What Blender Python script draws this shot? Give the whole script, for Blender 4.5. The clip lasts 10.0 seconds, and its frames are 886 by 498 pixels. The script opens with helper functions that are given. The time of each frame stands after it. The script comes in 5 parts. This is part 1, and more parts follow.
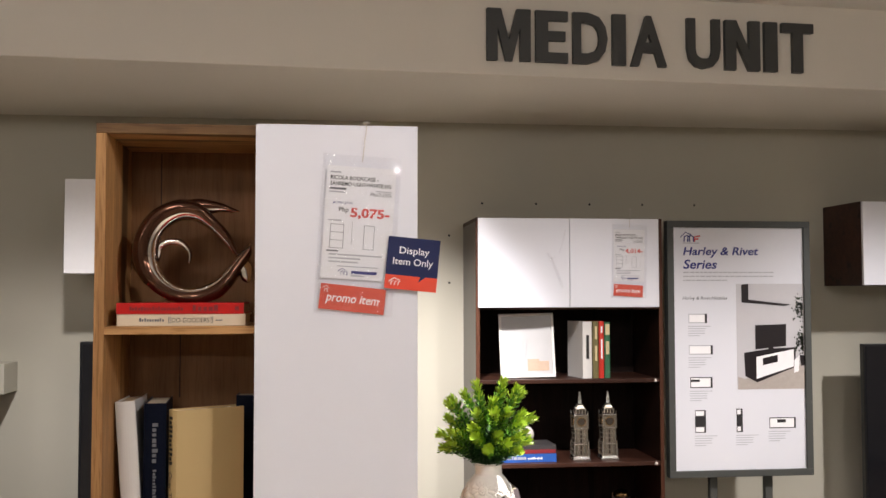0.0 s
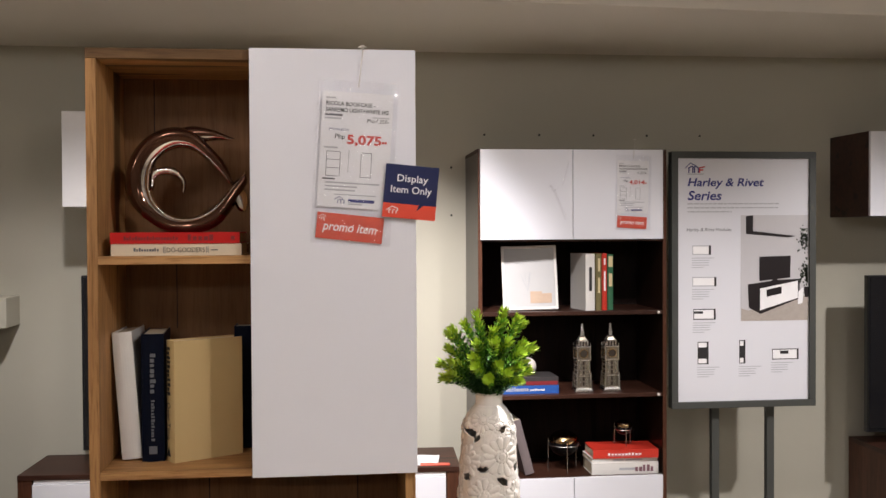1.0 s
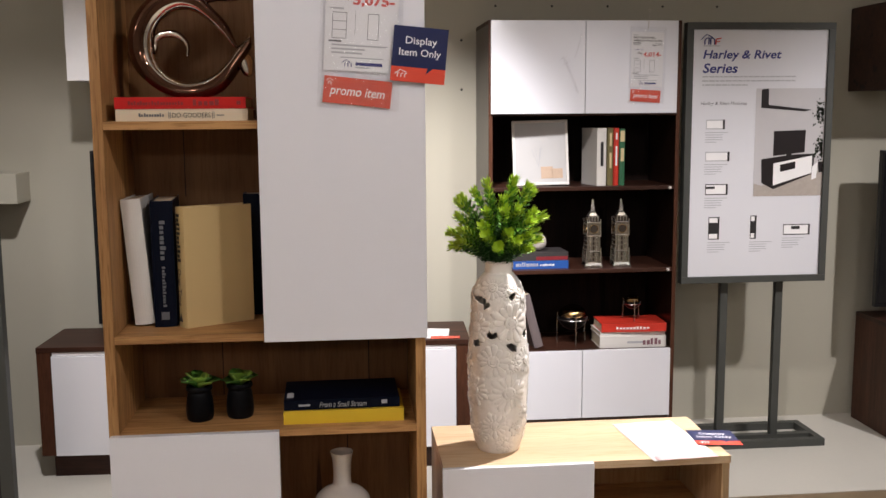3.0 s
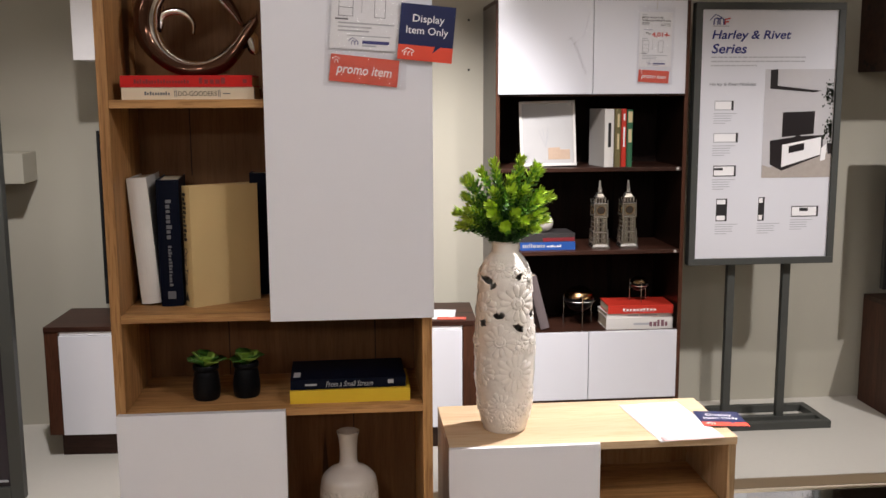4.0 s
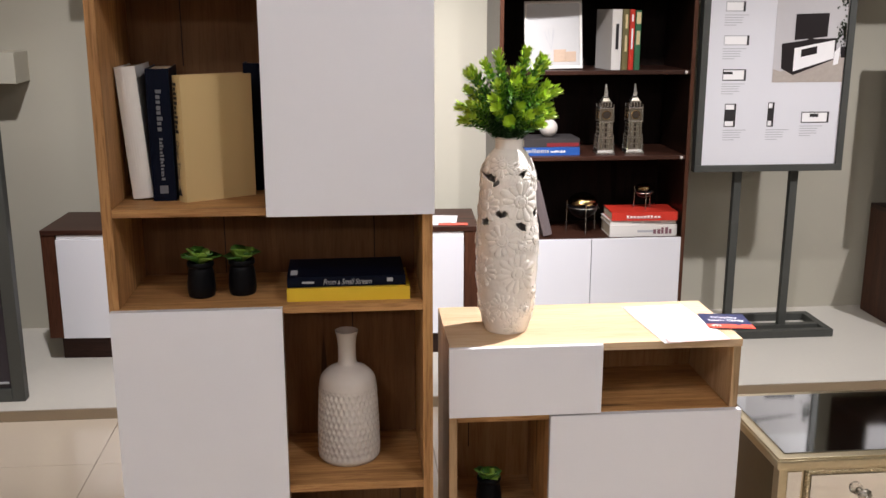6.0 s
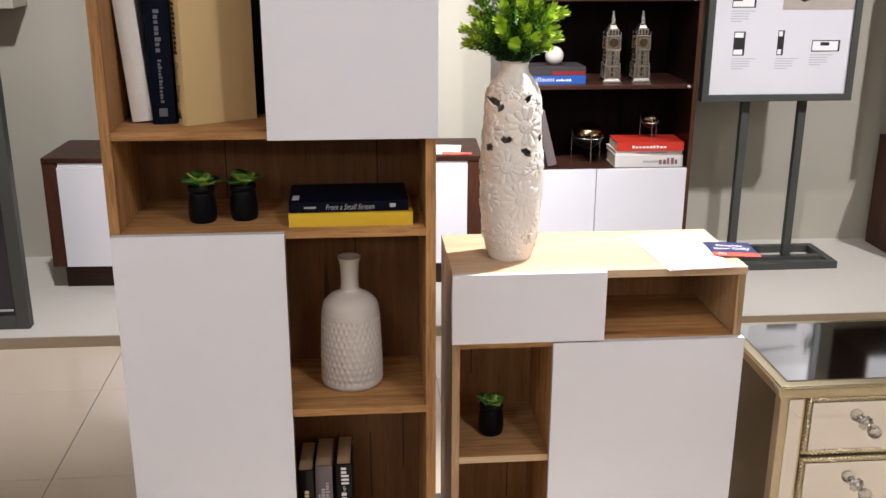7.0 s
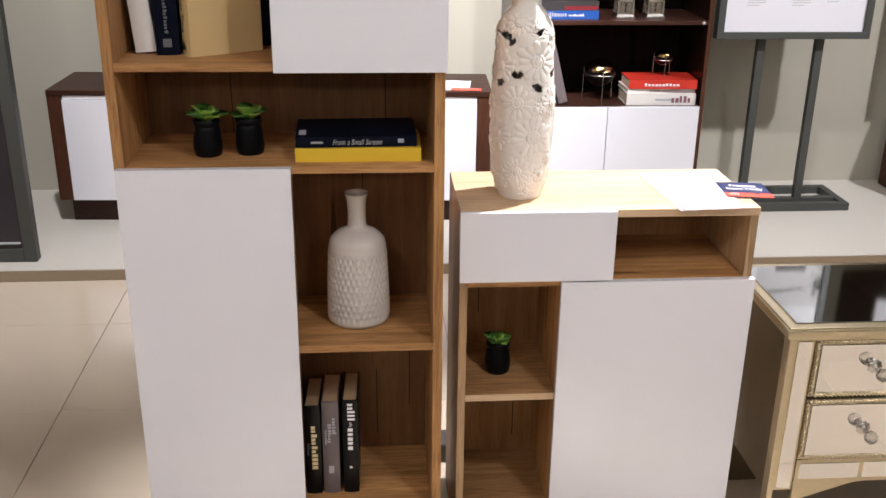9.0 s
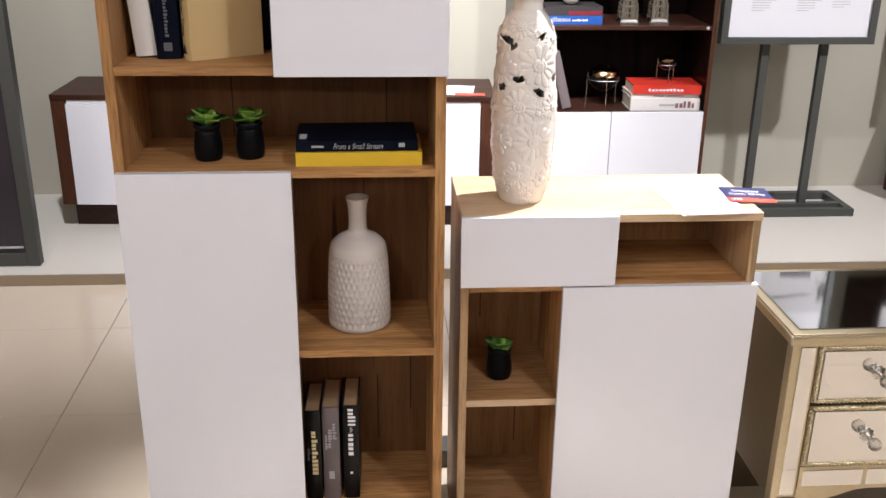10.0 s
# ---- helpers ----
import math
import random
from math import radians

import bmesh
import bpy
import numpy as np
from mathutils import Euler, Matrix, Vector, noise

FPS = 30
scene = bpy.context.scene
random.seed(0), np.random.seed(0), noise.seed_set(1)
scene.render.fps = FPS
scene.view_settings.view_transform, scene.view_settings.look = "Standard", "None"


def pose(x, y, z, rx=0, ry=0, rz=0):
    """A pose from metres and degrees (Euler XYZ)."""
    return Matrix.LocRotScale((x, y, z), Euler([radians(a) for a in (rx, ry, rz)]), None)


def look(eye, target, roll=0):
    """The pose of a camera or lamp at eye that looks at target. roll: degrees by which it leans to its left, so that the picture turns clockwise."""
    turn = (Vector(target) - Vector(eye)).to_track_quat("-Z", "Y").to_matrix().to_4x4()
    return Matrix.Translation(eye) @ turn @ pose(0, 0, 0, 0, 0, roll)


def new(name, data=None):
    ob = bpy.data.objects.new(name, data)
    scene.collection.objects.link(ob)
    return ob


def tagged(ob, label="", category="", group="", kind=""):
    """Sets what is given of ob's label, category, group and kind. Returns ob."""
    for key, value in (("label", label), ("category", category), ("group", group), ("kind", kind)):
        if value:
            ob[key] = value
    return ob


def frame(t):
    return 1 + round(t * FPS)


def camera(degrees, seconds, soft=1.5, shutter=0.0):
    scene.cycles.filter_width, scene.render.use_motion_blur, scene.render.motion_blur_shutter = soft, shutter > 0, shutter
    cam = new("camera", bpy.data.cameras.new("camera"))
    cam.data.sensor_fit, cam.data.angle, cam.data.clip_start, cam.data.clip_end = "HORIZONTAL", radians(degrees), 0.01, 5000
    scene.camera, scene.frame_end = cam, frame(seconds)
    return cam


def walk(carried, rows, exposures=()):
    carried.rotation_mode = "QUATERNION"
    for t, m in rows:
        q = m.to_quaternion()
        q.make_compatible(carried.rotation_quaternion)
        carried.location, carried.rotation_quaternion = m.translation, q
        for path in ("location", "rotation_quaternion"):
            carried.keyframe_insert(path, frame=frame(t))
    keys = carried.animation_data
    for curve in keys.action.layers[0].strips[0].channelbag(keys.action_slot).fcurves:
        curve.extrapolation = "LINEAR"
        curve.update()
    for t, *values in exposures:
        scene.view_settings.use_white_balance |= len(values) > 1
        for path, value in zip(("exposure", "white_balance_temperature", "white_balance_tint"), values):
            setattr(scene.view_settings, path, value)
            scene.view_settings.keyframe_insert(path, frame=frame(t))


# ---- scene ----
cam = camera(48.5, 10.0)
PATH = [
    (0, (0.46, -1.997, 1.678), (0.693, -0.013, 1.772), -0.1),
    (0.5, (0.466, -1.985, 1.671), (0.695, 0.001, 1.719), -0.3),
    (1, (0.475, -1.961, 1.664), (0.699, 0.026, 1.627), -0.3),
    (1.5, (0.479, -1.968, 1.646), (0.696, 0.018, 1.536), -0.5),
    (2, (0.481, -1.947, 1.641), (0.696, 0.032, 1.451), -0.4),
    (2.5, (0.479, -1.945, 1.634), (0.687, 0.029, 1.389), -0.4),
    (4, (0.478, -1.938, 1.625), (0.664, 0.029, 1.314), -0.3),
    (4.5, (0.481, -1.929, 1.617), (0.663, 0.033, 1.275), -0.2),
    (5, (0.48, -1.911, 1.607), (0.662, 0.043, 1.222), -0.1),
    (6.5, (0.487, -1.873, 1.566), (0.661, 0.043, 1.021), 0.1),
    (7, (0.487, -1.866, 1.558), (0.655, 0.03, 0.944), 0.2),
    (7.5, (0.488, -1.854, 1.552), (0.65, 0.022, 0.877), 0.3),
    (8, (0.486, -1.845, 1.549), (0.645, 0.013, 0.826), 0.5),
    (8.5, (0.487, -1.846, 1.549), (0.641, 0.009, 0.818), 0.6),
    (9, (0.488, -1.842, 1.549), (0.638, 0.012, 0.816), 0.7),
    (9.5, (0.491, -1.842, 1.549), (0.636, 0.015, 0.819), 0.7),
    (10, (0.497, -1.836, 1.545), (0.637, 0.023, 0.822), 0.7),
]
EXPOSURES = [(0, 0.45, 6600, 10), (1, 0.20, 6600, 10), (2.5, 0.08, 6600, 10), (4.5, 0.04, 6600, 10), (5.2, 0.14, 6550, 10), (6.5, 0.32, 6380, 10), (7.5, 0.50, 6300, 10), (9.5, 0.54, 6250, 10), (10, 0.62, 6200, 10)]
walk(cam, [(t, look(eye, target, roll)) for t, eye, target, roll in PATH], EXPOSURES)


# ---- world and light ----
world = bpy.data.worlds.new("world")
scene.world = world
world.use_nodes = True
world.node_tree.nodes["Background"].inputs[0].default_value = (1.0, 0.95, 0.88, 1)
world.node_tree.nodes["Background"].inputs[1].default_value = 0.05
WARM = (1.0, 0.965, 0.985)


def spot(x, y, z, target, watts, size=70, blend=0.7, radius=0.045):
    lamp = bpy.data.lights.new("spot_lamp", "SPOT")
    lamp.energy, lamp.color, lamp.spot_size, lamp.spot_blend, lamp.shadow_soft_size = watts, WARM, radians(size), blend, radius
    ob = new("spot_lamp", lamp)
    ob.matrix_world = look((x, y, z), target)


def shop_fill_lamp(x, y, z, watts):
    lamp = bpy.data.lights.new("shop_fill_lamp", "POINT")
    lamp.energy, lamp.color, lamp.shadow_soft_size = watts, WARM, 0.12
    new("shop_fill_lamp", lamp).location = (x, y, z)


# track spots in front of the display wall, and unseen fill lamps added further back
for lx, ly, target, watts, size in ((-0.30, 0.95, (-0.80, 2.35, 0.28), 185, 74), (0.72, 0.95, (0.80, 2.80, 0.80), 400, 50), (1.60, 0.85, (1.52, 2.42, 0.25), 118, 74), (3.60, 0.78, (2.60, 2.5, 0.15), 225, 68)):
    spot(lx, ly, 2.80, target, watts, size, 1.0)
spot(1.66, 0.62, 2.80, (1.02, 0.25, 0.86), 370, 40, 0.7, 0.02)
# unseen front spot, added to brighten the vase and white doors
spot(1.5, -1.5, 2.80, (0.62, 0.05, 1.15), 40, 70)
# unseen spots added to brighten the floor that the chest mirrors reflect
for lx, watts in ((-1.2, 75), (2.1, 170)):
    spot(lx, -0.9, 2.80, (lx, -0.9, 0.0), watts, 60, 0.9)
for lx in (-2.2, -0.4, 2.2):
    shop_fill_lamp(lx, -2.0, 2.72, 19)
    shop_fill_lamp(lx, -4.8, 2.72, 22)


# ---- materials ----
def mat(name, colour, rough=0.5, metal=0.0, bump=0.0, scale=40.0, vary=0.06, coat=0.0, stretch=(1, 1, 1), big=0.0, big_scale=2.0, spec=0.5):
    """Plain surface with fine grain, a broad soft variation and slight relief."""
    m = bpy.data.materials.new(name)
    m.use_nodes = True
    n, l = m.node_tree.nodes, m.node_tree.links
    b = n["Principled BSDF"]
    b.inputs["Roughness"].default_value, b.inputs["Metallic"].default_value, b.inputs["Coat Weight"].default_value = rough, metal, coat
    b.inputs["Coat Roughness"].default_value = 0.06
    b.inputs["Specular IOR Level"].default_value = spec
    tc, mp = n.new("ShaderNodeTexCoord"), n.new("ShaderNodeMapping")
    mp.inputs["Scale"].default_value = stretch
    l.new(tc.outputs["Object"], mp.inputs[0])
    fine, broad = n.new("ShaderNodeTexNoise"), n.new("ShaderNodeTexNoise")
    fine.inputs["Scale"].default_value, fine.inputs["Detail"].default_value = scale, 5
    broad.inputs["Scale"].default_value, broad.inputs["Detail"].default_value = big_scale, 3
    l.new(mp.outputs[0], fine.inputs[0]), l.new(mp.outputs[0], broad.inputs[0])
    mix = n.new("ShaderNodeMix")
    mix.data_type = "RGBA"
    c = np.array(colour)
    mix.inputs[6].default_value = (*np.clip(c * (1 - vary), 0, 1), 1)
    mix.inputs[7].default_value = (*np.clip(c * (1 + vary), 0, 1), 1)
    add = n.new("ShaderNodeMath")
    add.operation = "MULTIPLY_ADD"
    add.inputs[1].default_value, add.inputs[2].default_value = 0.5 + big, 0.0
    l.new(broad.outputs[0], add.inputs[0])
    sm = n.new("ShaderNodeMath")
    sm.operation = "MULTIPLY_ADD"
    sm.inputs[1].default_value = 0.5
    l.new(fine.outputs[0], sm.inputs[0]), l.new(add.outputs[0], sm.inputs[2])
    l.new(sm.outputs[0], mix.inputs[0]), l.new(mix.outputs[2], b.inputs["Base Color"])
    if bump:
        bp = n.new("ShaderNodeBump")
        bp.inputs["Strength"].default_value, bp.inputs["Distance"].default_value = bump, 0.002
        l.new(fine.outputs[0], bp.inputs["Height"]), l.new(bp.outputs[0], b.inputs["Normal"])
    rr = n.new("ShaderNodeMapRange")
    rr.inputs[3].default_value, rr.inputs[4].default_value = max(rough - 0.06, 0.02), rough + 0.06
    l.new(broad.outputs[0], rr.inputs[0]), l.new(rr.outputs[0], b.inputs["Roughness"])
    return m


def wood(name, light, dark, along="Z", rough=0.55, cracks=0.35, spec=0.25, pore=0.68):
    """Veneer with long grain, cathedral bands, pores and a few dark cracks along one axis."""
    m = bpy.data.materials.new(name)
    m.use_nodes = True
    n, l = m.node_tree.nodes, m.node_tree.links
    b = n["Principled BSDF"]
    b.inputs["Roughness"].default_value, b.inputs["Specular IOR Level"].default_value = rough, spec
    tc, mp, info, off = n.new("ShaderNodeTexCoord"), n.new("ShaderNodeMapping"), n.new("ShaderNodeObjectInfo"), n.new("ShaderNodeVectorMath")
    off.operation = "SCALE"
    off.inputs[0].default_value = (3.1, 5.3, 7.7)
    l.new(info.outputs["Random"], off.inputs["Scale"]), l.new(off.outputs[0], mp.inputs["Location"])
    mp.inputs["Scale"].default_value = {"X": (0.06, 1, 1), "Y": (1, 0.06, 1), "Z": (1, 1, 0.06)}[along]
    l.new(tc.outputs["Object"], mp.inputs[0])
    bands, pores, tone = (n.new("ShaderNodeTexNoise") for _ in range(3))
    for node, sc, det, dis in ((bands, 22, 6, 1.2), (pores, 260, 4, 0.3), (tone, 5, 3, 0.6)):
        node.inputs["Scale"].default_value, node.inputs["Detail"].default_value, node.inputs["Distortion"].default_value = sc, det, dis
        l.new(mp.outputs[0], node.inputs[0])
    ramp = n.new("ShaderNodeValToRGB")
    ramp.color_ramp.elements[0].position, ramp.color_ramp.elements[0].color = 0.32, (*dark, 1)
    ramp.color_ramp.elements[1].position, ramp.color_ramp.elements[1].color = 0.66, (*light, 1)
    l.new(bands.outputs[0], ramp.inputs[0])
    fleck = n.new("ShaderNodeValToRGB")
    fleck.color_ramp.elements[0].position, fleck.color_ramp.elements[0].color = 0.36, (pore, pore * 0.94, pore * 0.87, 1)
    fleck.color_ramp.elements[1].position, fleck.color_ramp.elements[1].color = 0.52, (1, 1, 1, 1)
    l.new(pores.outputs[0], fleck.inputs[0])
    tint = n.new("ShaderNodeValToRGB")
    tint.color_ramp.elements[0].position, tint.color_ramp.elements[0].color = 0.3, (0.8, 0.78, 0.75, 1)
    tint.color_ramp.elements[1].position, tint.color_ramp.elements[1].color = 0.7, (1.1, 1.08, 1.05, 1)
    l.new(tone.outputs[0], tint.inputs[0])
    vor = n.new("ShaderNodeTexNoise")
    vor.inputs["Scale"].default_value, vor.inputs["Detail"].default_value = 14, 2
    l.new(mp.outputs[0], vor.inputs[0])
    crack = n.new("ShaderNodeValToRGB")
    crack.color_ramp.elements[0].position, crack.color_ramp.elements[0].color = 0.315, (cracks, cracks, cracks, 1)
    crack.color_ramp.elements[1].position, crack.color_ramp.elements[1].color = 0.33, (1, 1, 1, 1)
    l.new(vor.outputs[0], crack.inputs[0])
    last = ramp.outputs[0]
    for other in (fleck, tint, crack):
        mu = n.new("ShaderNodeMix")
        mu.data_type, mu.blend_type = "RGBA", "MULTIPLY"
        mu.inputs[0].default_value = 1
        l.new(last, mu.inputs[6]), l.new(other.outputs[0], mu.inputs[7])
        last = mu.outputs[2]
    l.new(last, b.inputs["Base Color"])
    bp = n.new("ShaderNodeBump")
    bp.inputs["Strength"].default_value, bp.inputs["Distance"].default_value = 0.25, 0.0006
    l.new(pores.outputs[0], bp.inputs["Height"]), l.new(bp.outputs[0], b.inputs["Normal"])
    return m


OAK_L, OAK_D = (0.58, 0.325, 0.132), (0.33, 0.165, 0.062)
oak_z, oak_x, oak_y = (wood("oak_" + a, OAK_L, OAK_D, a) for a in "ZXY")
# same oak for the bookcase back, its colour lowered for shade in the niches
oak_back_shaded = wood("oak_back_shaded", (0.245, 0.120, 0.049), (0.185, 0.086, 0.034), "Z", pore=0.86)
# low cabinet's back: honey oak with the niche shade put into its colour
honey_back_shaded = wood("honey_back_shaded", (0.40, 0.215, 0.092), (0.29, 0.145, 0.056), "Z", pore=0.86)
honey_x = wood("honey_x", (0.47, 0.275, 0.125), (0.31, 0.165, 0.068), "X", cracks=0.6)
pale_x = wood("pale_oak_x", (0.64, 0.485, 0.325), (0.57, 0.415, 0.265), "X", cracks=0.6, pore=0.93)
pale_z = wood("pale_oak_z", (0.58, 0.41, 0.24), (0.46, 0.30, 0.16), "Z", cracks=0.6, pore=0.82)
wenge_z = wood("wenge_z", (0.088, 0.034, 0.018), (0.055, 0.019, 0.010), "Z", 0.45, spec=0.25)
wenge_x = wood("wenge_x", (0.06, 0.024, 0.015), (0.035, 0.013, 0.008), "X", 0.45, spec=0.25)
white_gloss = mat("white_gloss", (0.755, 0.755, 0.80), 0.16, bump=0.015, scale=5, vary=0.012, coat=0.4)
seam_dark = mat("seam_dark", (0.03, 0.016, 0.009), 0.8)
white_edge = mat("white_edge", (0.74, 0.72, 0.72), 0.35)
wall_paint = mat("wall_paint", (0.445, 0.418, 0.340), 0.75, bump=0.10, scale=160, vary=0.03, big=0.1)
# lighter than the wall paint, to put the bulkhead's stronger light into its colour
soffit_lit_paint = mat("soffit_lit_paint", (0.68, 0.63, 0.55), 0.7, bump=0.08, scale=160, vary=0.03)
ceiling_paint = mat("ceiling_paint", (0.74, 0.71, 0.66), 0.8, bump=0.05, scale=120, vary=0.02)
platform_paint = mat("platform_paint", (0.58, 0.55, 0.49), 0.42, bump=0.05, scale=50, vary=0.06, big=0.3)
trim_metal = mat("trim_metal", (0.33, 0.26, 0.18), 0.4, 0.4, scale=200)
letter_grey = mat("letter_grey", (0.045, 0.045, 0.042), 0.55, bump=0.05, scale=200)
frame_grey = mat("frame_grey", (0.058, 0.060, 0.054), 0.5, 0.1, bump=0.04, scale=300)
tile_mat = mat("floor_tile", (0.60, 0.51, 0.40), 0.13, bump=0.01, scale=6, vary=0.05, big=0.2, coat=0.2)
grout = mat("grout", (0.25, 0.2, 0.15), 0.9)
paper = mat("paper", (0.78, 0.77, 0.78), 0.55, scale=20, vary=0.02)
poster_white = mat("poster_white", (0.68, 0.675, 0.71), 0.35, scale=4, vary=0.015)
ink_blue = mat("ink_blue", (0.015, 0.018, 0.16), 0.5)
ink_grey = mat("ink_grey", (0.12, 0.12, 0.13), 0.6)
ink_pale = mat("ink_pale", (0.42, 0.42, 0.44), 0.6)
ink_black = mat("ink_black", (0.018, 0.016, 0.017), 0.5)
ink_red = mat("ink_red", (0.62, 0.06, 0.05), 0.45)
card_blue = mat("card_blue", (0.010, 0.016, 0.075), 0.3)
card_red = mat("card_red", (0.72, 0.07, 0.035), 0.35)
promo_red = mat("promo_red", (0.66, 0.085, 0.05), 0.35)
ink_white = mat("ink_white", (0.85, 0.83, 0.83), 0.5)
black_plastic = mat("black_plastic", (0.008, 0.008, 0.009), 0.3, scale=60, spec=0.3)
screen_black = mat("screen_black", (0.008, 0.008, 0.010), 0.08)
screen_purple = mat("screen_purple", (0.030, 0.024, 0.032), 0.25)
ceramic = mat("ceramic_cream", (0.82, 0.775, 0.715), 0.12, bump=0.02, scale=60, vary=0.03, coat=0.5)
ceramic_white = mat("ceramic_white", (0.58, 0.53, 0.48), 0.08, bump=0.02, scale=60, vary=0.02, coat=0.5)
black_pot = mat("black_pot", (0.003, 0.003, 0.004), 0.35, scale=80, spec=0.13)
succulent = mat("succulent_green", (0.22, 0.36, 0.05), 0.4, scale=60, vary=0.35)
succulent_dark = mat("succulent_dark", (0.05, 0.15, 0.016), 0.45, scale=60, vary=0.3)
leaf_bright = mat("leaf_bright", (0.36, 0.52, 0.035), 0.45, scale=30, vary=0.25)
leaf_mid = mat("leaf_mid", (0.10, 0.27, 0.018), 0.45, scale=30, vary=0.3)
leaf_shaded = mat("leaf_shaded", (0.015, 0.075, 0.010), 0.6, scale=30, vary=0.3)
bronze = mat("fish_bronze", (0.095, 0.042, 0.025), 0.06, 0.8, scale=20, vary=0.1)
chrome = mat("fish_chrome", (0.93, 0.90, 0.87), 0.14, 1.0, scale=8, vary=0.05)
silver = mat("silver", (0.52, 0.50, 0.47), 0.25, 1.0, bump=0.6, scale=180, vary=0.2)
antique = mat("antique_silver", (0.36, 0.32, 0.26), 0.30, 1.0, bump=0.8, scale=220, vary=0.3)
dark_silver = mat("darkened_silver", (0.07, 0.055, 0.042), 0.5, 0.8, bump=0.4, scale=200, vary=0.3)
gold = mat("gold", (0.72, 0.50, 0.24), 0.16, 1.0)
champagne = mat("champagne_leaf", (0.60, 0.51, 0.34), 0.30, 0.85, bump=0.12, scale=90, vary=0.2)
mirror = mat("mirror_glass", (0.88, 0.87, 0.85), 0.03, 1.0, scale=3, vary=0.01)
dark_mirror = mat("smoked_mirror", (0.60, 0.61, 0.60), 0.03, 1.0, scale=3, vary=0.02)
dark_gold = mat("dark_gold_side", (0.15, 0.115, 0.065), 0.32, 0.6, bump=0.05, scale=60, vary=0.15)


def clear(name, tint, rough, alpha):
    m = bpy.data.materials.new(name)
    m.use_nodes = True
    n, l = m.node_tree.nodes, m.node_tree.links
    n.remove(n["Principled BSDF"])
    gl, tr, mx, noi, bp = (n.new("ShaderNodeBsdf" + k) if k in ("Glossy", "Transparent") else n.new("ShaderNode" + k) for k in ("Glossy", "Transparent", "MixShader", "TexNoise", "Bump"))
    gl.inputs["Roughness"].default_value = rough
    tr.inputs[0].default_value = (*tint, 1)
    noi.inputs["Scale"].default_value, noi.inputs["Detail"].default_value = 6, 2
    bp.inputs["Strength"].default_value, bp.inputs["Distance"].default_value = 1.0, 0.004
    l.new(noi.outputs[0], bp.inputs["Height"]), l.new(bp.outputs[0], gl.inputs["Normal"])
    mx.inputs[0].default_value = alpha
    l.new(tr.outputs[0], mx.inputs[1]), l.new(gl.outputs[0], mx.inputs[2]), l.new(mx.outputs[0], n["Material Output"].inputs[0])
    return m


# wenge darkened in colour for the shade inside the display cabinet
wenge_shaded = wood("wenge_shaded", (0.018, 0.009, 0.007), (0.011, 0.006, 0.005), "Z", 0.6, spec=0.1)
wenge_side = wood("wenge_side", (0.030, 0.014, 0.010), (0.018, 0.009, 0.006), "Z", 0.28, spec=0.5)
smoked_glass = clear("smoked_glass", (0.66, 0.63, 0.58), 0.05, 0.05)
sleeve_clear = clear("clear_sleeve", (0.98, 0.98, 0.99), 0.06, 0.10)
crystal = bpy.data.materials.new("crystal")
crystal.use_nodes = True
crystal.node_tree.nodes["Principled BSDF"].inputs["Transmission Weight"].default_value = 1.0
crystal.node_tree.nodes["Principled BSDF"].inputs["Roughness"].default_value = 0.03


# ---- builders ----
def link(name, bm, material, parent=None, label="", smooth=False):
    me = bpy.data.meshes.new(name)
    bmesh.ops.recalc_face_normals(bm, faces=bm.faces)
    bm.to_mesh(me)
    bm.free()
    for m in material if isinstance(material, (list, tuple)) else [material]:
        me.materials.append(m)
    if smooth:
        me.polygons.foreach_set("use_smooth", [True] * len(me.polygons))
    ob = new(name, me)
    if parent:
        ob.parent = parent
    if label:
        ob["label"] = label
    return ob


def add_box(bm, x0, x1, y0, y1, z0, z1, bevel=0.0, index=0):
    vs = [bm.verts.new((x, y, z)) for x in (x0, x1) for y in (y0, y1) for z in (z0, z1)]
    fs = [bm.faces.new([vs[i] for i in q]) for q in ((0, 1, 3, 2), (4, 6, 7, 5), (0, 4, 5, 1), (2, 3, 7, 6), (0, 2, 6, 4), (1, 5, 7, 3))]
    for f in fs:
        f.material_index = index
    if bevel:
        es = list({e for f in fs for e in f.edges})
        bmesh.ops.bevel(bm, geom=es, offset=bevel, segments=2, profile=0.6, affect="EDGES", clamp_overlap=True)


def part(name, bm, material, parent, label="", smooth=False):
    return link(name, bm, material, parent, label, smooth)


class Thing:
    """An Empty at a base point; boxes are given in world metres when it is not turned."""

    def __init__(self, name, x, y, z, label, category, group="", turn=0.0, kind=""):
        self.o = Vector((x, y, z))
        self.ob = new(name)
        self.ob.matrix_basis = pose(x, y, z, 0, 0, turn)
        self.ob.empty_display_size = 0.05
        tagged(self.ob, label, category, group, kind)

    def box(self, name, x0, x1, y0, y1, z0, z1, material, label="", bevel=0.0015, parent=None):
        bm = bmesh.new()
        o = self.o
        add_box(bm, x0 - o.x, x1 - o.x, y0 - o.y, y1 - o.y, z0 - o.z, z1 - o.z, bevel)
        return part(name, bm, material, parent or self.ob, label)


def structure(name, x0, x1, y0, y1, z0, z1, material, label, bevel=0.0):
    bm = bmesh.new()
    add_box(bm, x0, x1, y0, y1, z0, z1, bevel)
    return tagged(link(name, bm, material), label, "structure", kind="structure")


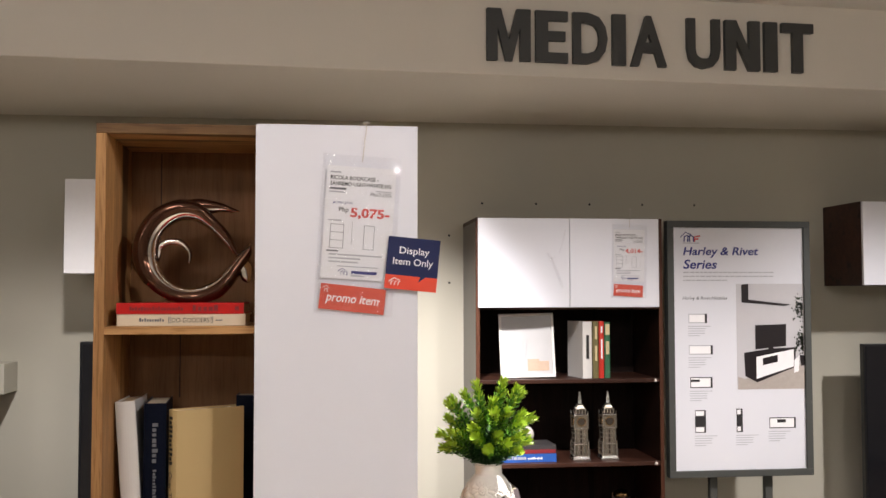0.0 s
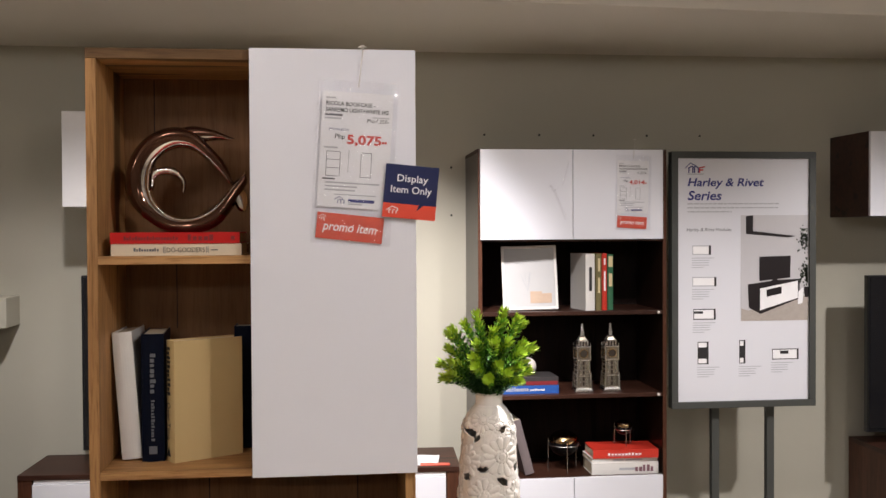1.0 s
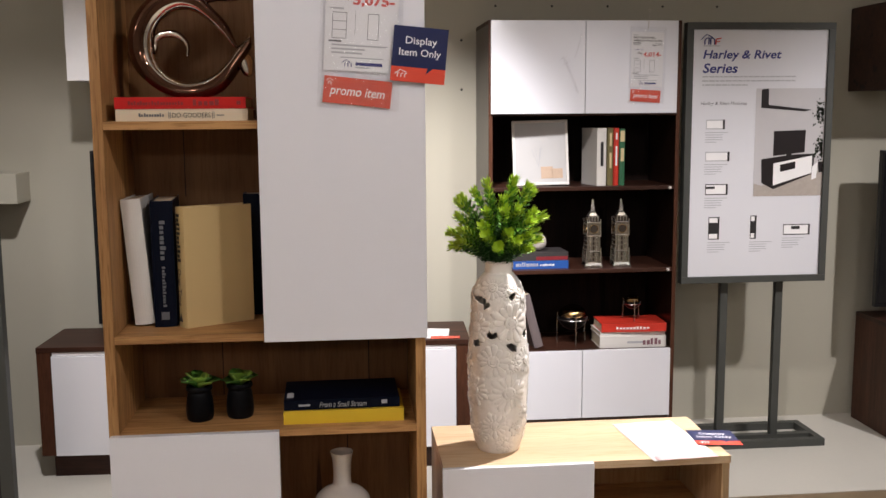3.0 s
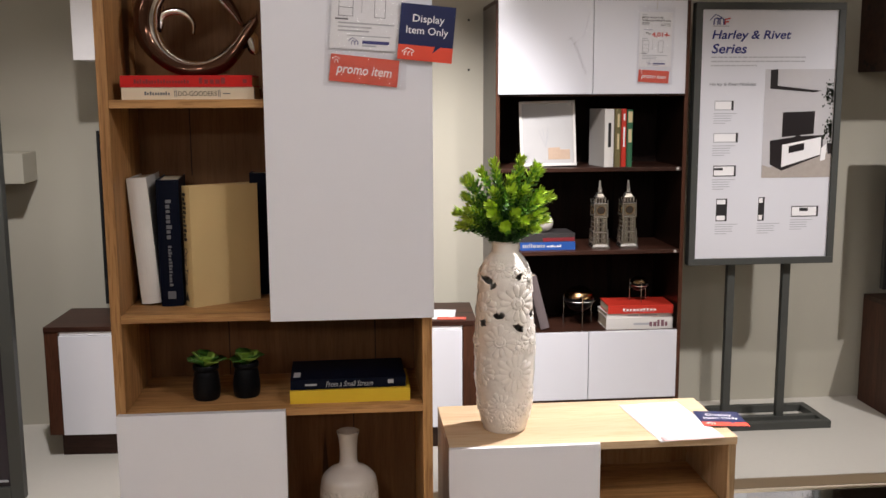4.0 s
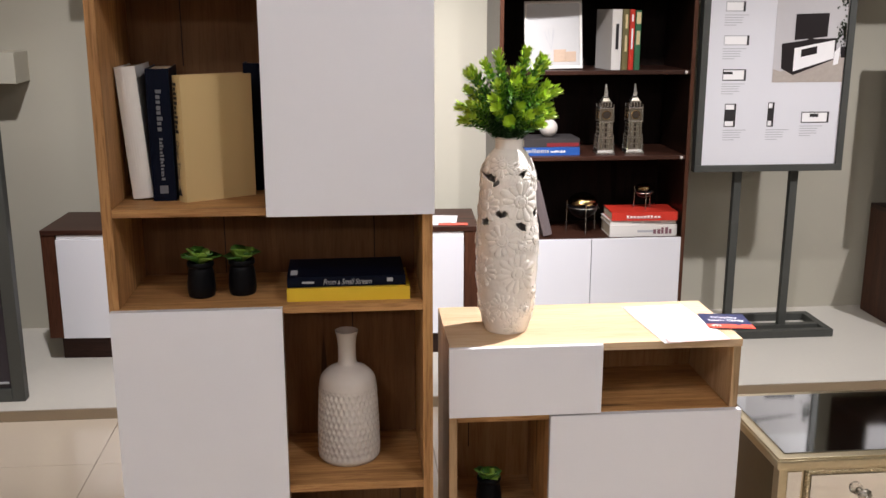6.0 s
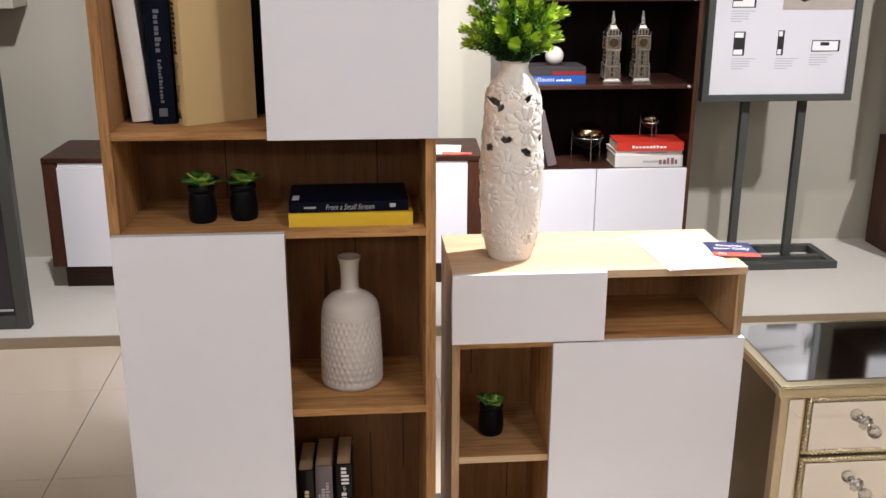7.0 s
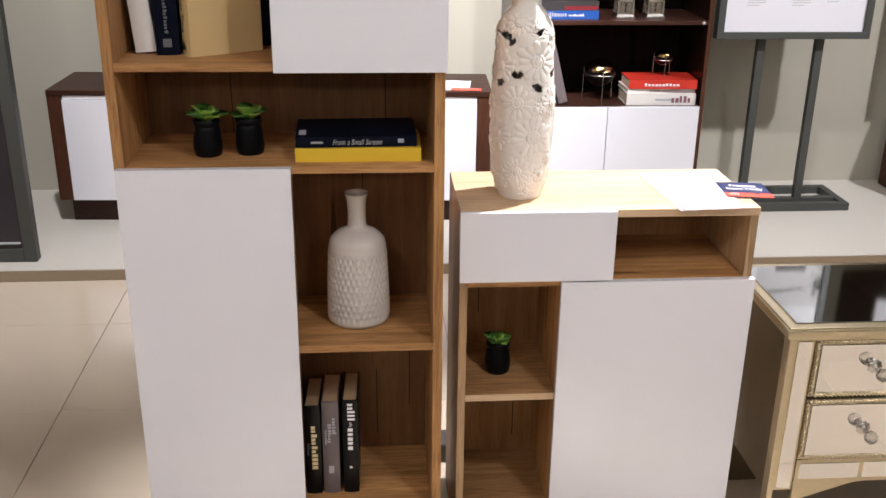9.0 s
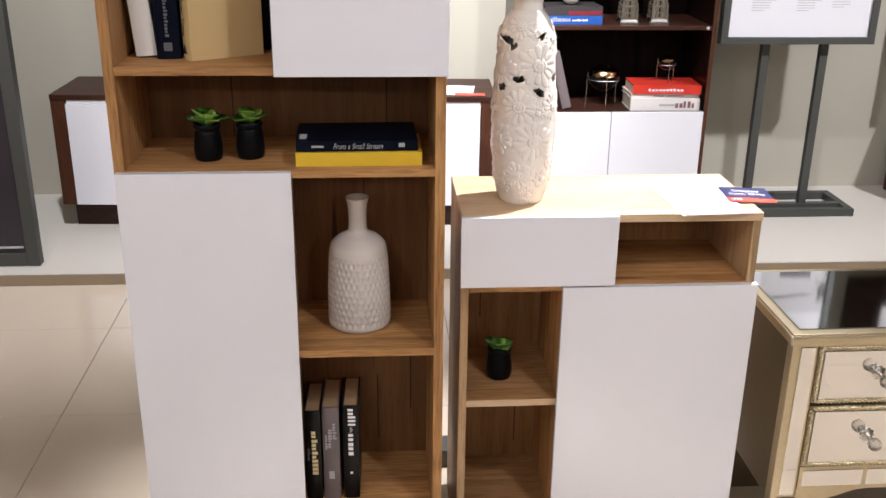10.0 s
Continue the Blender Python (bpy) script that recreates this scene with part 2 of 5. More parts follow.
def lathe(profile, seg=48, shift=None, close=True):
    """profile: (radius, height) from bottom to top. shift(angle, height, radius) gives the radius."""
    bm = bmesh.new()
    rings = []
    for r, z in profile:
        ring = []
        for k in range(seg):
            a = 2 * math.pi * k / seg
            q = shift(a, z, r) if shift else r
            ring.append(bm.verts.new((q * math.cos(a), q * math.sin(a), z)))
        rings.append(ring)
    for a, b in zip(rings, rings[1:]):
        for k in range(seg):
            bm.faces.new((a[k], a[(k + 1) % seg], b[(k + 1) % seg], b[k]))
    if close:
        bm.faces.new(rings[0][::-1])
    return bm


def smooth_profile(points, steps):
    """Catmull-Rom through (radius, height) points."""
    p = [Vector((*points[0], 0))] + [Vector((*q, 0)) for q in points] + [Vector((*points[-1], 0))]
    out = []
    for i in range(1, len(p) - 2):
        for k in range(steps):
            t = k / steps
            a, b, c, d = p[i - 1], p[i], p[i + 1], p[i + 2]
            v = 0.5 * ((2 * b) + (c - a) * t + (2 * a - 5 * b + 4 * c - d) * t * t + (3 * b - a - 3 * c + d) * t ** 3)
            out.append((max(v.x, 0.0005), v.y))
    return out + [points[-1]]


def tube(bm, points, radius, seg=8, index=0, cap=True):
    rings = []
    for i, p in enumerate(points):
        p = Vector(p)
        d = (Vector(points[min(i + 1, len(points) - 1)]) - Vector(points[max(i - 1, 0)])).normalized()
        u = d.orthogonal().normalized() if i == 0 else (u - d * u.dot(d)).normalized()
        v = d.cross(u)
        r = radius[i] if isinstance(radius, (list, tuple)) else radius
        rings.append([bm.verts.new(p + (u * math.cos(2 * math.pi * k / seg) + v * math.sin(2 * math.pi * k / seg)) * r) for k in range(seg)])
    for a, b in zip(rings, rings[1:]):
        for k in range(seg):
            bm.faces.new((a[k], a[(k + 1) % seg], b[(k + 1) % seg], b[k])).material_index = index
    if cap:
        bm.faces.new(rings[0][::-1]).material_index = index
        bm.faces.new(rings[-1]).material_index = index


def text_mesh(name, words, material, parent, m, width=None, height=None, depth=0.0004, bold=0.0, slant=0.0, align="LEFT"):
    """Words in the built-in font as a mesh, lower left at the pose m (x along the line, y up), fitted to a width and height."""
    cu = bpy.data.curves.new(name, "FONT")
    cu.body, cu.size, cu.extrude, cu.offset, cu.shear, cu.align_x = words, 1.0, 0.5, bold, slant, align
    cu.resolution_u = 3
    tmp = bpy.data.objects.new(name, cu)
    scene.collection.objects.link(tmp)
    bpy.context.view_layer.update()
    me = bpy.data.meshes.new_from_object(tmp.evaluated_get(bpy.context.evaluated_depsgraph_get()))
    bpy.data.objects.remove(tmp)
    bpy.data.curves.remove(cu)
    co = np.zeros(len(me.vertices) * 3)
    me.vertices.foreach_get("co", co)
    co = co.reshape(-1, 3)
    lo, hi = co.min(0), co.max(0)
    sx = width / (hi[0] - lo[0]) if width else None
    sy = height / (hi[1] - lo[1]) if height else sx
    sx = sx or sy
    co[:, 0] = (co[:, 0] - lo[0]) * sx
    co[:, 1] = (co[:, 1] - lo[1]) * sy
    co[:, 2] = (co[:, 2] - lo[2]) / max(hi[2] - lo[2], 1e-6) * depth
    me.vertices.foreach_set("co", co.reshape(-1))
    me.materials.clear()
    me.materials.append(material)
    me.transform(m)
    me.update()
    ob = new(name, me)
    ob.parent = parent
    return ob


def facing(x, y, z, turn=0.0):
    """A pose on an upright front that looks towards -y: x along, y up."""
    return pose(x, y, z, 90, 0, 0) @ pose(0, 0, 0, 0, 0, turn)


# ---- the room ----
X0, X1, Y0, WALL, TOP = -5.0, 6.0, -7.0, 2.85, 2.88
SOFFIT_Y, SOFFIT_Z, PLAT_Y, PLAT = 1.76, 2.540, 1.806, 0.04
structure("wall_north", X0, X1, WALL, WALL + 0.15, 0, 3.1, wall_paint, "grey painted display wall behind the platform")
structure("wall_south", X0, X1, Y0 - 0.15, Y0, 0, 3.1, wall_paint, "grey painted far wall of the shop")
structure("wall_west", X0 - 0.15, X0, Y0, WALL, 0, 3.1, wall_paint, "grey painted side wall of the shop")
structure("wall_east", X1, X1 + 0.15, Y0, WALL, 0, 3.1, wall_paint, "grey painted side wall of the shop")
structure("ceiling", X0, X1, Y0, SOFFIT_Y + 0.3, TOP, TOP + 0.15, ceiling_paint, "off-white flat shop ceiling")
SKEW = Matrix.Translation((1.0, SOFFIT_Y, 0)) @ pose(0, 0, 0, 0, 0, 3.6) @ Matrix.Translation((-1.0, -SOFFIT_Y, 0))
structure("soffit", X0 - 0.1, X1 + 0.1, SOFFIT_Y, WALL + 0.3, SOFFIT_Z, 2.98, soffit_lit_paint, "grey painted bulkhead over the display wall", 0.004).matrix_basis = SKEW
structure("platform", X0, X1, PLAT_Y + 0.012, WALL, 0, PLAT, platform_paint, "low light grey display platform with scuffs")
structure("platform_trim", X0, X1, PLAT_Y, PLAT_Y + 0.0118, 0, PLAT + 0.001, trim_metal, "brown edge trim of the display platform")

OUTLINES = {
    "M": ((0, 0), (0, 1), (0.32, 1), (0.5, 0.4), (0.68, 1), (1, 1), (1, 0), (0.76, 0), (0.76, 0.64), (0.575, 0), (0.425, 0), (0.24, 0.64), (0.24, 0)),
    "E": ((0, 0), (0, 1), (1, 1), (1, 0.81), (0.38, 0.81), (0.38, 0.605), (0.92, 0.605), (0.92, 0.42), (0.38, 0.42), (0.38, 0.19), (1, 0.19), (1, 0)),
    "I": ((0, 0), (0, 1), (1, 1), (1, 0)),
    "N": ((0, 0), (0, 1), (0.32, 1), (0.69, 0.40), (0.69, 1), (1, 1), (1, 0), (0.68, 0), (0.31, 0.60), (0.31, 0)),
    "T": ((0.34, 0), (0.34, 0.81), (0, 0.81), (0, 1), (1, 1), (1, 0.81), (0.66, 0.81), (0.66, 0)),
}
sign = Thing("sign_lettering", 1.073, SOFFIT_Y, 2.594, "dark grey raised letters fixed to the bulkhead face", "sign")
sign.ob.matrix_basis = SKEW @ sign.ob.matrix_basis
for word, x0, x1 in (("MEDIA", 1.073, 1.815), ("UNIT", 1.903, 2.460)):
    widths = {"M": 1.15, "E": 0.86, "D": 0.94, "I": 0.36, "A": 1.0, "U": 0.92, "N": 0.98, "T": 0.9}
    total = sum(widths[c] for c in word) + 0.14 * (len(word) - 1)
    x = x0
    for c in word:
        w = widths[c] / total * (x1 - x0)
        m = Matrix.Translation(-sign.o) @ facing(x, SOFFIT_Y - 0.001, 2.594)
        if c in OUTLINES:
            bm = bmesh.new()
            lo = [bm.verts.new((u * w, v * 0.205, 0)) for u, v in OUTLINES[c]]
            hi = [bm.verts.new((u * w, v * 0.205, 0.022)) for u, v in OUTLINES[c]]
            for k in range(len(lo)):
                bm.faces.new((lo[k], lo[(k + 1) % len(lo)], hi[(k + 1) % len(lo)], hi[k]))
            bm.faces.new(lo), bm.faces.new(hi)
            bm.transform(m)
            part("letter", bm, letter_grey, sign.ob)
        else:
            text_mesh("letter", c, letter_grey, sign.ob, m, w, 0.205, 0.022, 0.03)
        x += w + 0.14 / total * (x1 - x0)

# screw holes left in the wall
holes = [(1.226 + 0.2755 * k, 2.137) for k in range(5)] + [(1.06, 1.975), (1.06, 1.74)]
for hx, hz in holes:
    bm = bmesh.new()
    bmesh.ops.create_cone(bm, cap_ends=True, segments=10, radius1=0.006, radius2=0.004, depth=0.002, matrix=pose(hx, WALL - 0.001, hz, 90))
    tagged(link("wall_plug", bm, ink_black), "small dark screw hole in the grey wall", "screw hole", "holes in the display wall")


# ---- tall bookcase ----
def bookcase():
    W, F, B, T, H = 0.64, 0.02, 0.30, 0.0205, 2.024
    c = Thing("bookcase", 0, F, 0, "tall oak bookcase with open shelves and two glossy white doors", "bookcase")
    c.box("side_panel", 0, T, F, B, 0, H - T, oak_z)
    c.box("side_panel", W - T, W, F, B, 0, H - T, oak_z)
    c.box("top_panel", 0, W, F, B, H - T, H, oak_x)
    c.box("back_panel", T, W - T, B - 0.02, B - 0.014, 0.06, H - T, oak_back_shaded, "oak back with cracks in the grain, coloured darker for shade")
    c.box("divider", 0.335, 0.351, F + 0.01, B - 0.02, 1.19, H - T, oak_z)
    c.box("divider", 0.305, 0.321, F + 0.01, B - 0.02, 0.06, 0.976, oak_z)
    for x0, x1, z in ((T, 0.335, 1.601), (T, W - T, 1.177), (T, W - T, 0.976), (0.321, W - T, 0.582), (T, W - T, 0.165)):
        c.box("shelf", x0, x1, F, B - 0.02, z, z + 0.0165, oak_x)
    c.box("plinth", T, W - T, F + 0.02, F + 0.035, 0, 0.165, oak_x)
    for sx, z0, z1 in ((0.197, 0.995, 1.176), (0.528, 1.02, 1.176), (0.085, 1.80, 2.0), (0.13, 1.45, 1.598), (0.475, 0.62, 0.97), (0.58, 0.30, 0.575), (0.50, 0.22, 0.40)):
        c.box("seam", sx, sx + 0.0022, B - 0.0206, B - 0.0201, z0, z1, seam_dark, "", 0)
    c.box("door", 0.3155, 0.6425, 0.001, F - 0.001, 1.178, 2.0245, white_gloss, "glossy white upper door", 0.0012)
    c.box("door", 0.004, 0.339, 0.001, F - 0.001, 0.05, 0.992, white_gloss, "glossy white lower door", 0.0012)
    return c


bookcase()


# ---- low cabinet beside it ----
def side_cabinet():
    x0, x1, F, B, T, H = 0.683, 1.334, 0.112, 0.395, 0.018, 0.862
    c = Thing("side_cabinet", x0, F, 0, "low pale oak cabinet with white drawer, white doors and open niches", "cabinet")
    c.box("top_panel", x0, x1, F - 0.006, B, H - T, H, pale_x)
    c.box("side_panel", x0, x0 + T, F, B, 0, H - T, pale_z)
    c.box("side_panel", x1 - T, x1, F, B, 0, H - T, pale_z)
    c.box("back_panel", x0 + T, x1 - T, B - 0.014, B - 0.008, 0.05, H - T, honey_back_shaded)
    c.box("divider", 1.005, 1.021, F + 0.01, B - 0.014, 0.70, H - T, oak_z)
    c.box("divider", 0.909, 0.925, F, B - 0.014, 0.08, 0.684, oak_z)
    c.box("shelf", x0 + T, x1 - T, F, B - 0.014, 0.684, 0.70, oak_x)
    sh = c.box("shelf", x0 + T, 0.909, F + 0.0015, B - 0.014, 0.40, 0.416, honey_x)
    c.box("edge_band", x0 + T, 0.909, F, F + 0.0012, 0.40, 0.416, pale_x, "pale oak edge", 0, sh)
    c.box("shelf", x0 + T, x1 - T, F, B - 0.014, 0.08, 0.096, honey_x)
    c.box("plinth", x0 + T, x1 - T, F + 0.02, F + 0.035, 0, 0.08, pale_x)
    for sx, z0, z1 in ((0.757, 0.50, 0.683), (0.855, 0.14, 0.39)):
        c.box("seam", sx, sx + 0.0022, B - 0.0146, B - 0.0141, z0, z1, seam_dark, "", 0)
    c.box("drawer_front", x0 - 0.002, 1.017, F - 0.020, F - 0.0065, 0.704, 0.8625, white_gloss, "glossy white drawer front", 0.0012)
    c.box("door", 0.905, x1 + 0.004, F - 0.018, F - 0.001, 0.05, 0.699, white_gloss, "glossy white door", 0.0012)
    return c


side_cabinet()


# ---- display cabinet against the wall ----
def display_cabinet():
    x0, x1, F, B, T, H = 1.128, 2.004, 2.420, 2.83, 0.018, 2.032
    c = Thing("display_cabinet", x0, F, PLAT, "dark wenge display cabinet with white doors and half-full open shelves", "cabinet")
    for a in (x0, x1 - T):
        # side carries the interior shade in its colour, front band the lit brown
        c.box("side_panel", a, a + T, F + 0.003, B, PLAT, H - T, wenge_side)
        c.box("edge_band", a, a + T, F, F + 0.003, PLAT, H - T, wenge_z)
    c.box("top_panel", x0, x1, F, B, H - T, H, wenge_x)
    c.box("back_panel", x0 + T, x1 - T, B - 0.02, B - 0.012, PLAT + 0.1, H - T, wenge_shaded)
    for z in (1.612, 1.2755, 0.8955, 0.516, 0.205):
        s = c.box("shelf", x0 + T, x1 - T, F + 0.004, B - 0.02, z, z + 0.0175, wenge_x)
        if z in (1.2755, 0.8955):
            bm = bmesh.new()
            bmesh.ops.create_uvsphere(bm, u_segments=12, v_segments=8, radius=0.008, matrix=Matrix.Translation(Vector((x1 - T - 0.02, F + 0.002, z + 0.008)) - c.o))
            part("cover_cap", bm, ceramic_white, s, "white plastic cap", True)
    c.box("plinth", x0 + T, x1 - T, F + 0.02, F + 0.036, PLAT, 0.205, wenge_x)
    for a, b in ((1.137, 1.5595), (1.562, 1.982)):
        c.box("door", a, b, F - 0.017, F - 0.001, 1.622, 2.0295, white_gloss, "glossy white upper door", 0.0015)
    for a, b in ((1.141, 1.5615), (1.5645, 1.981)):
        c.box("door", a, b, F - 0.017, F - 0.001, 0.215, 0.5365, white_gloss, "glossy white lower door", 0.0015)
    return c


cabinet = display_cabinet()
bm = bmesh.new()
for pts, w in ((((1.455, 1.870), (1.475, 1.842), (1.497, 1.790), (1.528, 1.712)), 0.006), (((1.440, 1.852), (1.462, 1.868), (1.486, 1.880)), 0.008), (((1.512, 1.868), (1.530, 1.925), (1.541, 1.975)), 0.004), (((1.467, 1.836), (1.482, 1.852)), 0.014)):
    rows = []
    for k, (fx, fz) in enumerate(pts):
        lift = 0.0035 + 0.0025 * noise.noise((fx * 90, fz * 90, 2.0))
        rows.append([bm.verts.new(Vector((fx + d * w, 2.4025 - (lift if d == 0 else 0.0005), fz + d * w * 0.4)) - cabinet.o) for d in (-1, 0, 1)])
    for g, h in zip(rows, rows[1:]):
        for k in range(2):
            bm.faces.new((g[k], g[k + 1], h[k + 1], h[k]))
part("film_crease", bm, sleeve_clear, cabinet.ob, "crease in clear protective film", True)


# ---- media units, wall cabinets, televisions ----
def media_unit(x0, x1, F, B, top, low, turn, label):
    """A low unit; its side panels end at the height low, over a recessed plinth where that is off the platform."""
    c = Thing("media_unit", x0, F, PLAT, label, "media unit", "media units on the platform", turn)
    c.box("top_panel", x0, x1, F, B, top - 0.022, top, wenge_x)
    for a, b in ((x0, x0 + 0.060), (x1 - 0.060, x1)):
        c.box("side_panel", a, b, F + 0.004, B, low, top - 0.022, wenge_z)
    c.box("bottom_panel", x0 + 0.060, x1 - 0.060, F + 0.02, B, 0.142, 0.160, wenge_x)
    c.box("back_panel", x0 + 0.060, x1 - 0.060, B - 0.02, B - 0.01, 0.160, top - 0.022, wenge_x)
    inset = 0.035 if low > PLAT else 0.060
    c.box("plinth", x0 + inset, x1 - inset, F + 0.055, B - 0.02, PLAT, 0.142, wenge_x, "nearly black recessed plinth")
    w = (x1 - x0 - 0.124) / 3
    for k in range(3):
        a = x0 + 0.062 + k * w
        d = c.box("door", a + 0.0015, a + w - 0.0015, F - 0.004, F + 0.013, 0.152, top - 0.040, white_gloss, "glossy white door")
        c.box("finger_pull", a + 0.004, a + w - 0.002, F + 0.006, F + 0.030, top - 0.039, top - 0.0235, white_edge, "recessed white grip strip", 0.001, d)
    return c


media_unit(-0.857, 1.025, 2.355, 2.745, 0.637, 0.150, -2.6, "low wenge media unit with glossy white doors on a dark plinth")
media_unit(3.095, 4.90, 2.38, 2.79, 0.602, PLAT, 0.0, "low dark wenge media unit with white doors under the television")


def wall_cabinet(x0, x1):
    c = Thing("wall_cabinet", x0, 2.47, 1.722, "wall-hung wenge cabinet with a glossy white flap door", "wall cabinet", "wall cabinets over the televisions")
    c.box("body", x0, x1, 2.486, WALL - 0.003, 1.722, 2.130, wenge_x)
    c.box("door", x0 + 0.002, x1 - 0.002, 2.468, 2.485, 1.724, 2.128, white_gloss, "glossy white flap door")


wall_cabinet(3.022, 4.5)
c = Thing("wall_cabinet", -0.682, 2.45, 1.776, "wall-hung white cabinet above the media unit", "wall cabinet", "wall cabinets over the televisions")
c.box("body", -0.680, 0.5, 2.466, WALL - 0.003, 1.778, 2.188, white_edge)
c.box("door", -0.682, 0.502, 2.448, 2.465, 1.776, 2.190, white_edge, "satin white flap door")


def television(x0, x1, y, z0, z1, base):
    c = Thing("television", (x0 + x1) / 2, y, base, "black flat television on the wenge media unit", "television", "televisions")
    c.box("housing", x0, x1, y, y + 0.035, z0, z1, black_plastic, "", 0.004)
    c.box("screen", x0 + 0.012, x1 - 0.012, y - 0.002, y - 0.0002, z0 + 0.02, z1 - 0.012, screen_black)
    for fx in (x0 + 0.22, x1 - 0.22):
        bm = bmesh.new()
        for dy in (-0.10, 0.10):
            tube(bm, [Vector((fx, y + 0.018, z0 + 0.01)) - c.o, Vector((fx, y + 0.018 + dy, base + 0.007)) - c.o], 0.006, 6)
        part("foot", bm, black_plastic, c.ob)


television(-0.633, 0.52, 2.55, 0.694, 1.474, 0.637)
television(3.076, 4.25, 2.58, 0.664, 1.435, 0.602)

c = Thing("wall_shelf", -2.4, 2.6, 1.235, "thick grey painted shelf on the display wall", "shelf")
c.box("shelf_board", -2.4, -0.984, 2.65, WALL - 0.003, 1.235, 1.372, wall_paint, "", 0.003)

# tall framed panel on the platform
c = Thing("framed_panel", -1.5, 1.93, PLAT, "tall dark grey framed panel standing on the platform", "framed panel")
bm = bmesh.new()
for a, b, z0, z1 in ((-1.572, -1.522, PLAT, 1.75), (-0.884, -0.834, PLAT, 1.75), (-1.522, -0.884, PLAT, PLAT + 0.055), (-1.522, -0.884, 1.70, 1.75)):
    add_box(bm, a - c.o.x, b - c.o.x, -0.02, 0.03, z0 - PLAT, z1 - PLAT, 0.004)
part("frame", bm, frame_grey, c.ob)
c.box("pane", -1.522, -0.884, 1.922, 1.935, PLAT + 0.055, 1.70, screen_purple, "dark glossy pane")
c.box("bar", -1.522, -0.892, 1.914, 1.921, PLAT + 0.075, PLAT + 0.083, ink_pale, "thin pale bar")


# ---- poster stand ----
def poster_stand():
    c = Thing("poster_stand", 2.40, 2.42, PLAT, "dark grey floor stand with a framed white furniture poster", "poster stand")
    x0, x1, z0, z1, y0, y1, f = 2.029, 2.727, 0.834, 2.024, 2.418, 2.468, 0.031
    for a, b, p, q in ((x0, x1, z1 - f, z1), (x0, x1, z0, z0 + f), (x0, x0 + f, z0 + f, z1 - f), (x1 - f, x1, z0 + f, z1 - f)):
        c.box("frame_bar", a, b, y0, y1, p, q, frame_grey, "", 0.002)
    sheet = c.box("poster", x0 + f, x1 - f, y0 + 0.012, y1 - 0.004, z0 + f, z1 - f, poster_white, "white printed poster", 0)
    for px in (2.258, 2.528):
        c.box("post", px - 0.018, px + 0.018, y1, y1 + 0.032, PLAT + 0.035, 1.3, frame_grey, "", 0.002)
    bx0, bx1, by0, by1 = 2.036, 2.744, 2.378, 2.668
    for a, b, p, q in ((bx0, bx1, by0, by0 + 0.035), (bx0, bx1, by1 - 0.035, by1), (bx0, bx0 + 0.035, by0 + 0.035, by1 - 0.035), (bx1 - 0.035, bx1, by0 + 0.035, by1 - 0.035), (bx0 + 0.035, bx1 - 0.035, 2.466, 2.502)):
        c.box("base_bar", a, b, p, q, PLAT, PLAT + 0.036, frame_grey, "", 0.002)
    # printed matter; u, v run over the sheet from its upper left
    U, V, Y = x1 - x0 - 2 * f, z1 - z0 - 2 * f, y0 + 0.012

    def spot_on(u, v, lift=0.0):
        return Vector((x0 + f + (u - 50) / 557 * U, Y - 0.0006 - lift, z1 - f - (v - 50) / 1035 * V)) - c.o

    def flat(name, u0, v0, u1, v1, m, lift=0.0, label=""):
        a, b = spot_on(u0, v1, lift), spot_on(u1, v0, lift)
        bm = bmesh.new()
        add_box(bm, a.x, b.x, a.y, a.y + 0.0004, a.z, b.z)
        return part(name, bm, m, sheet, label)

    def words(body, u0, v1, u1, v0, m, **k):
        p = spot_on(u0, v1)
        text_mesh("printed_word", body, m, sheet, Matrix.Translation(p) @ facing(0, 0, 0), (u1 - u0) / 557 * U, (v1 - v0) / 1035 * V, 0.0003, **k)

    words("Harley & Rivet", 92, 180, 415, 134, ink_blue, bold=0.02, slant=0.2)
    words("Series", 92, 228, 236, 188, ink_blue, bold=0.02, slant=0.2)
    words("Harley & Rivet Modules", 88, 364, 278, 346, ink_grey, slant=0.2)
    # house-shaped mark in blue and red
    bm = bmesh.new()
    tube(bm, [spot_on(82, 92), spot_on(104, 70), spot_on(128, 82)], 0.0022, 5)
    for a in ((97, 122), (113, 138)):
        tube(bm, [spot_on(a[0], 112), spot_on(a[0] + 1, 90), spot_on((a[0] + a[1]) / 2, 84), spot_on(a[1] - 1, 90), spot_on(a[1], 112)], 0.003, 5)
    part("printed_mark", bm, ink_blue, sheet)
    bm = bmesh.new()
    tube(bm, [spot_on(142, 112), spot_on(143, 90), spot_on(164, 86)], 0.003, 5)
    tube(bm, [spot_on(143, 100), spot_on(158, 99)], 0.003, 5)
    part("printed_mark", bm, ink_red, sheet)
    flat("printed_line", 92, 115, 160, 119, ink_pale)
    for v, e in ((243, 478), (260, 476), (277, 278)):
        u = 92
        while u < e:
            w = random.uniform(8, 26)
            flat("printed_line", u, v - 2.6, min(u + w, e), v + 2.6, ink_pale)
            u += w + 3.5
    # six module drawings with captions
    for u0, v0, u1, v1, kind in ((112, 420, 190, 460, 0), (112, 554, 213, 594, 0), (116, 690, 210, 736, 1), (134, 830, 180, 926, 2), (310, 826, 336, 926, 2), (450, 866, 564, 912, 3)):
        flat("module_drawing", u0, v0, u1, v1, ink_black if kind else ink_pale)
        flat("module_drawing", u0 + 3, v0 + 4, u1 - 8, v1 - 4, ink_white, 0.0004)
        if kind == 0:
            flat("module_drawing", u1 - 9, v0, u1, v1, ink_black, 0.0006)
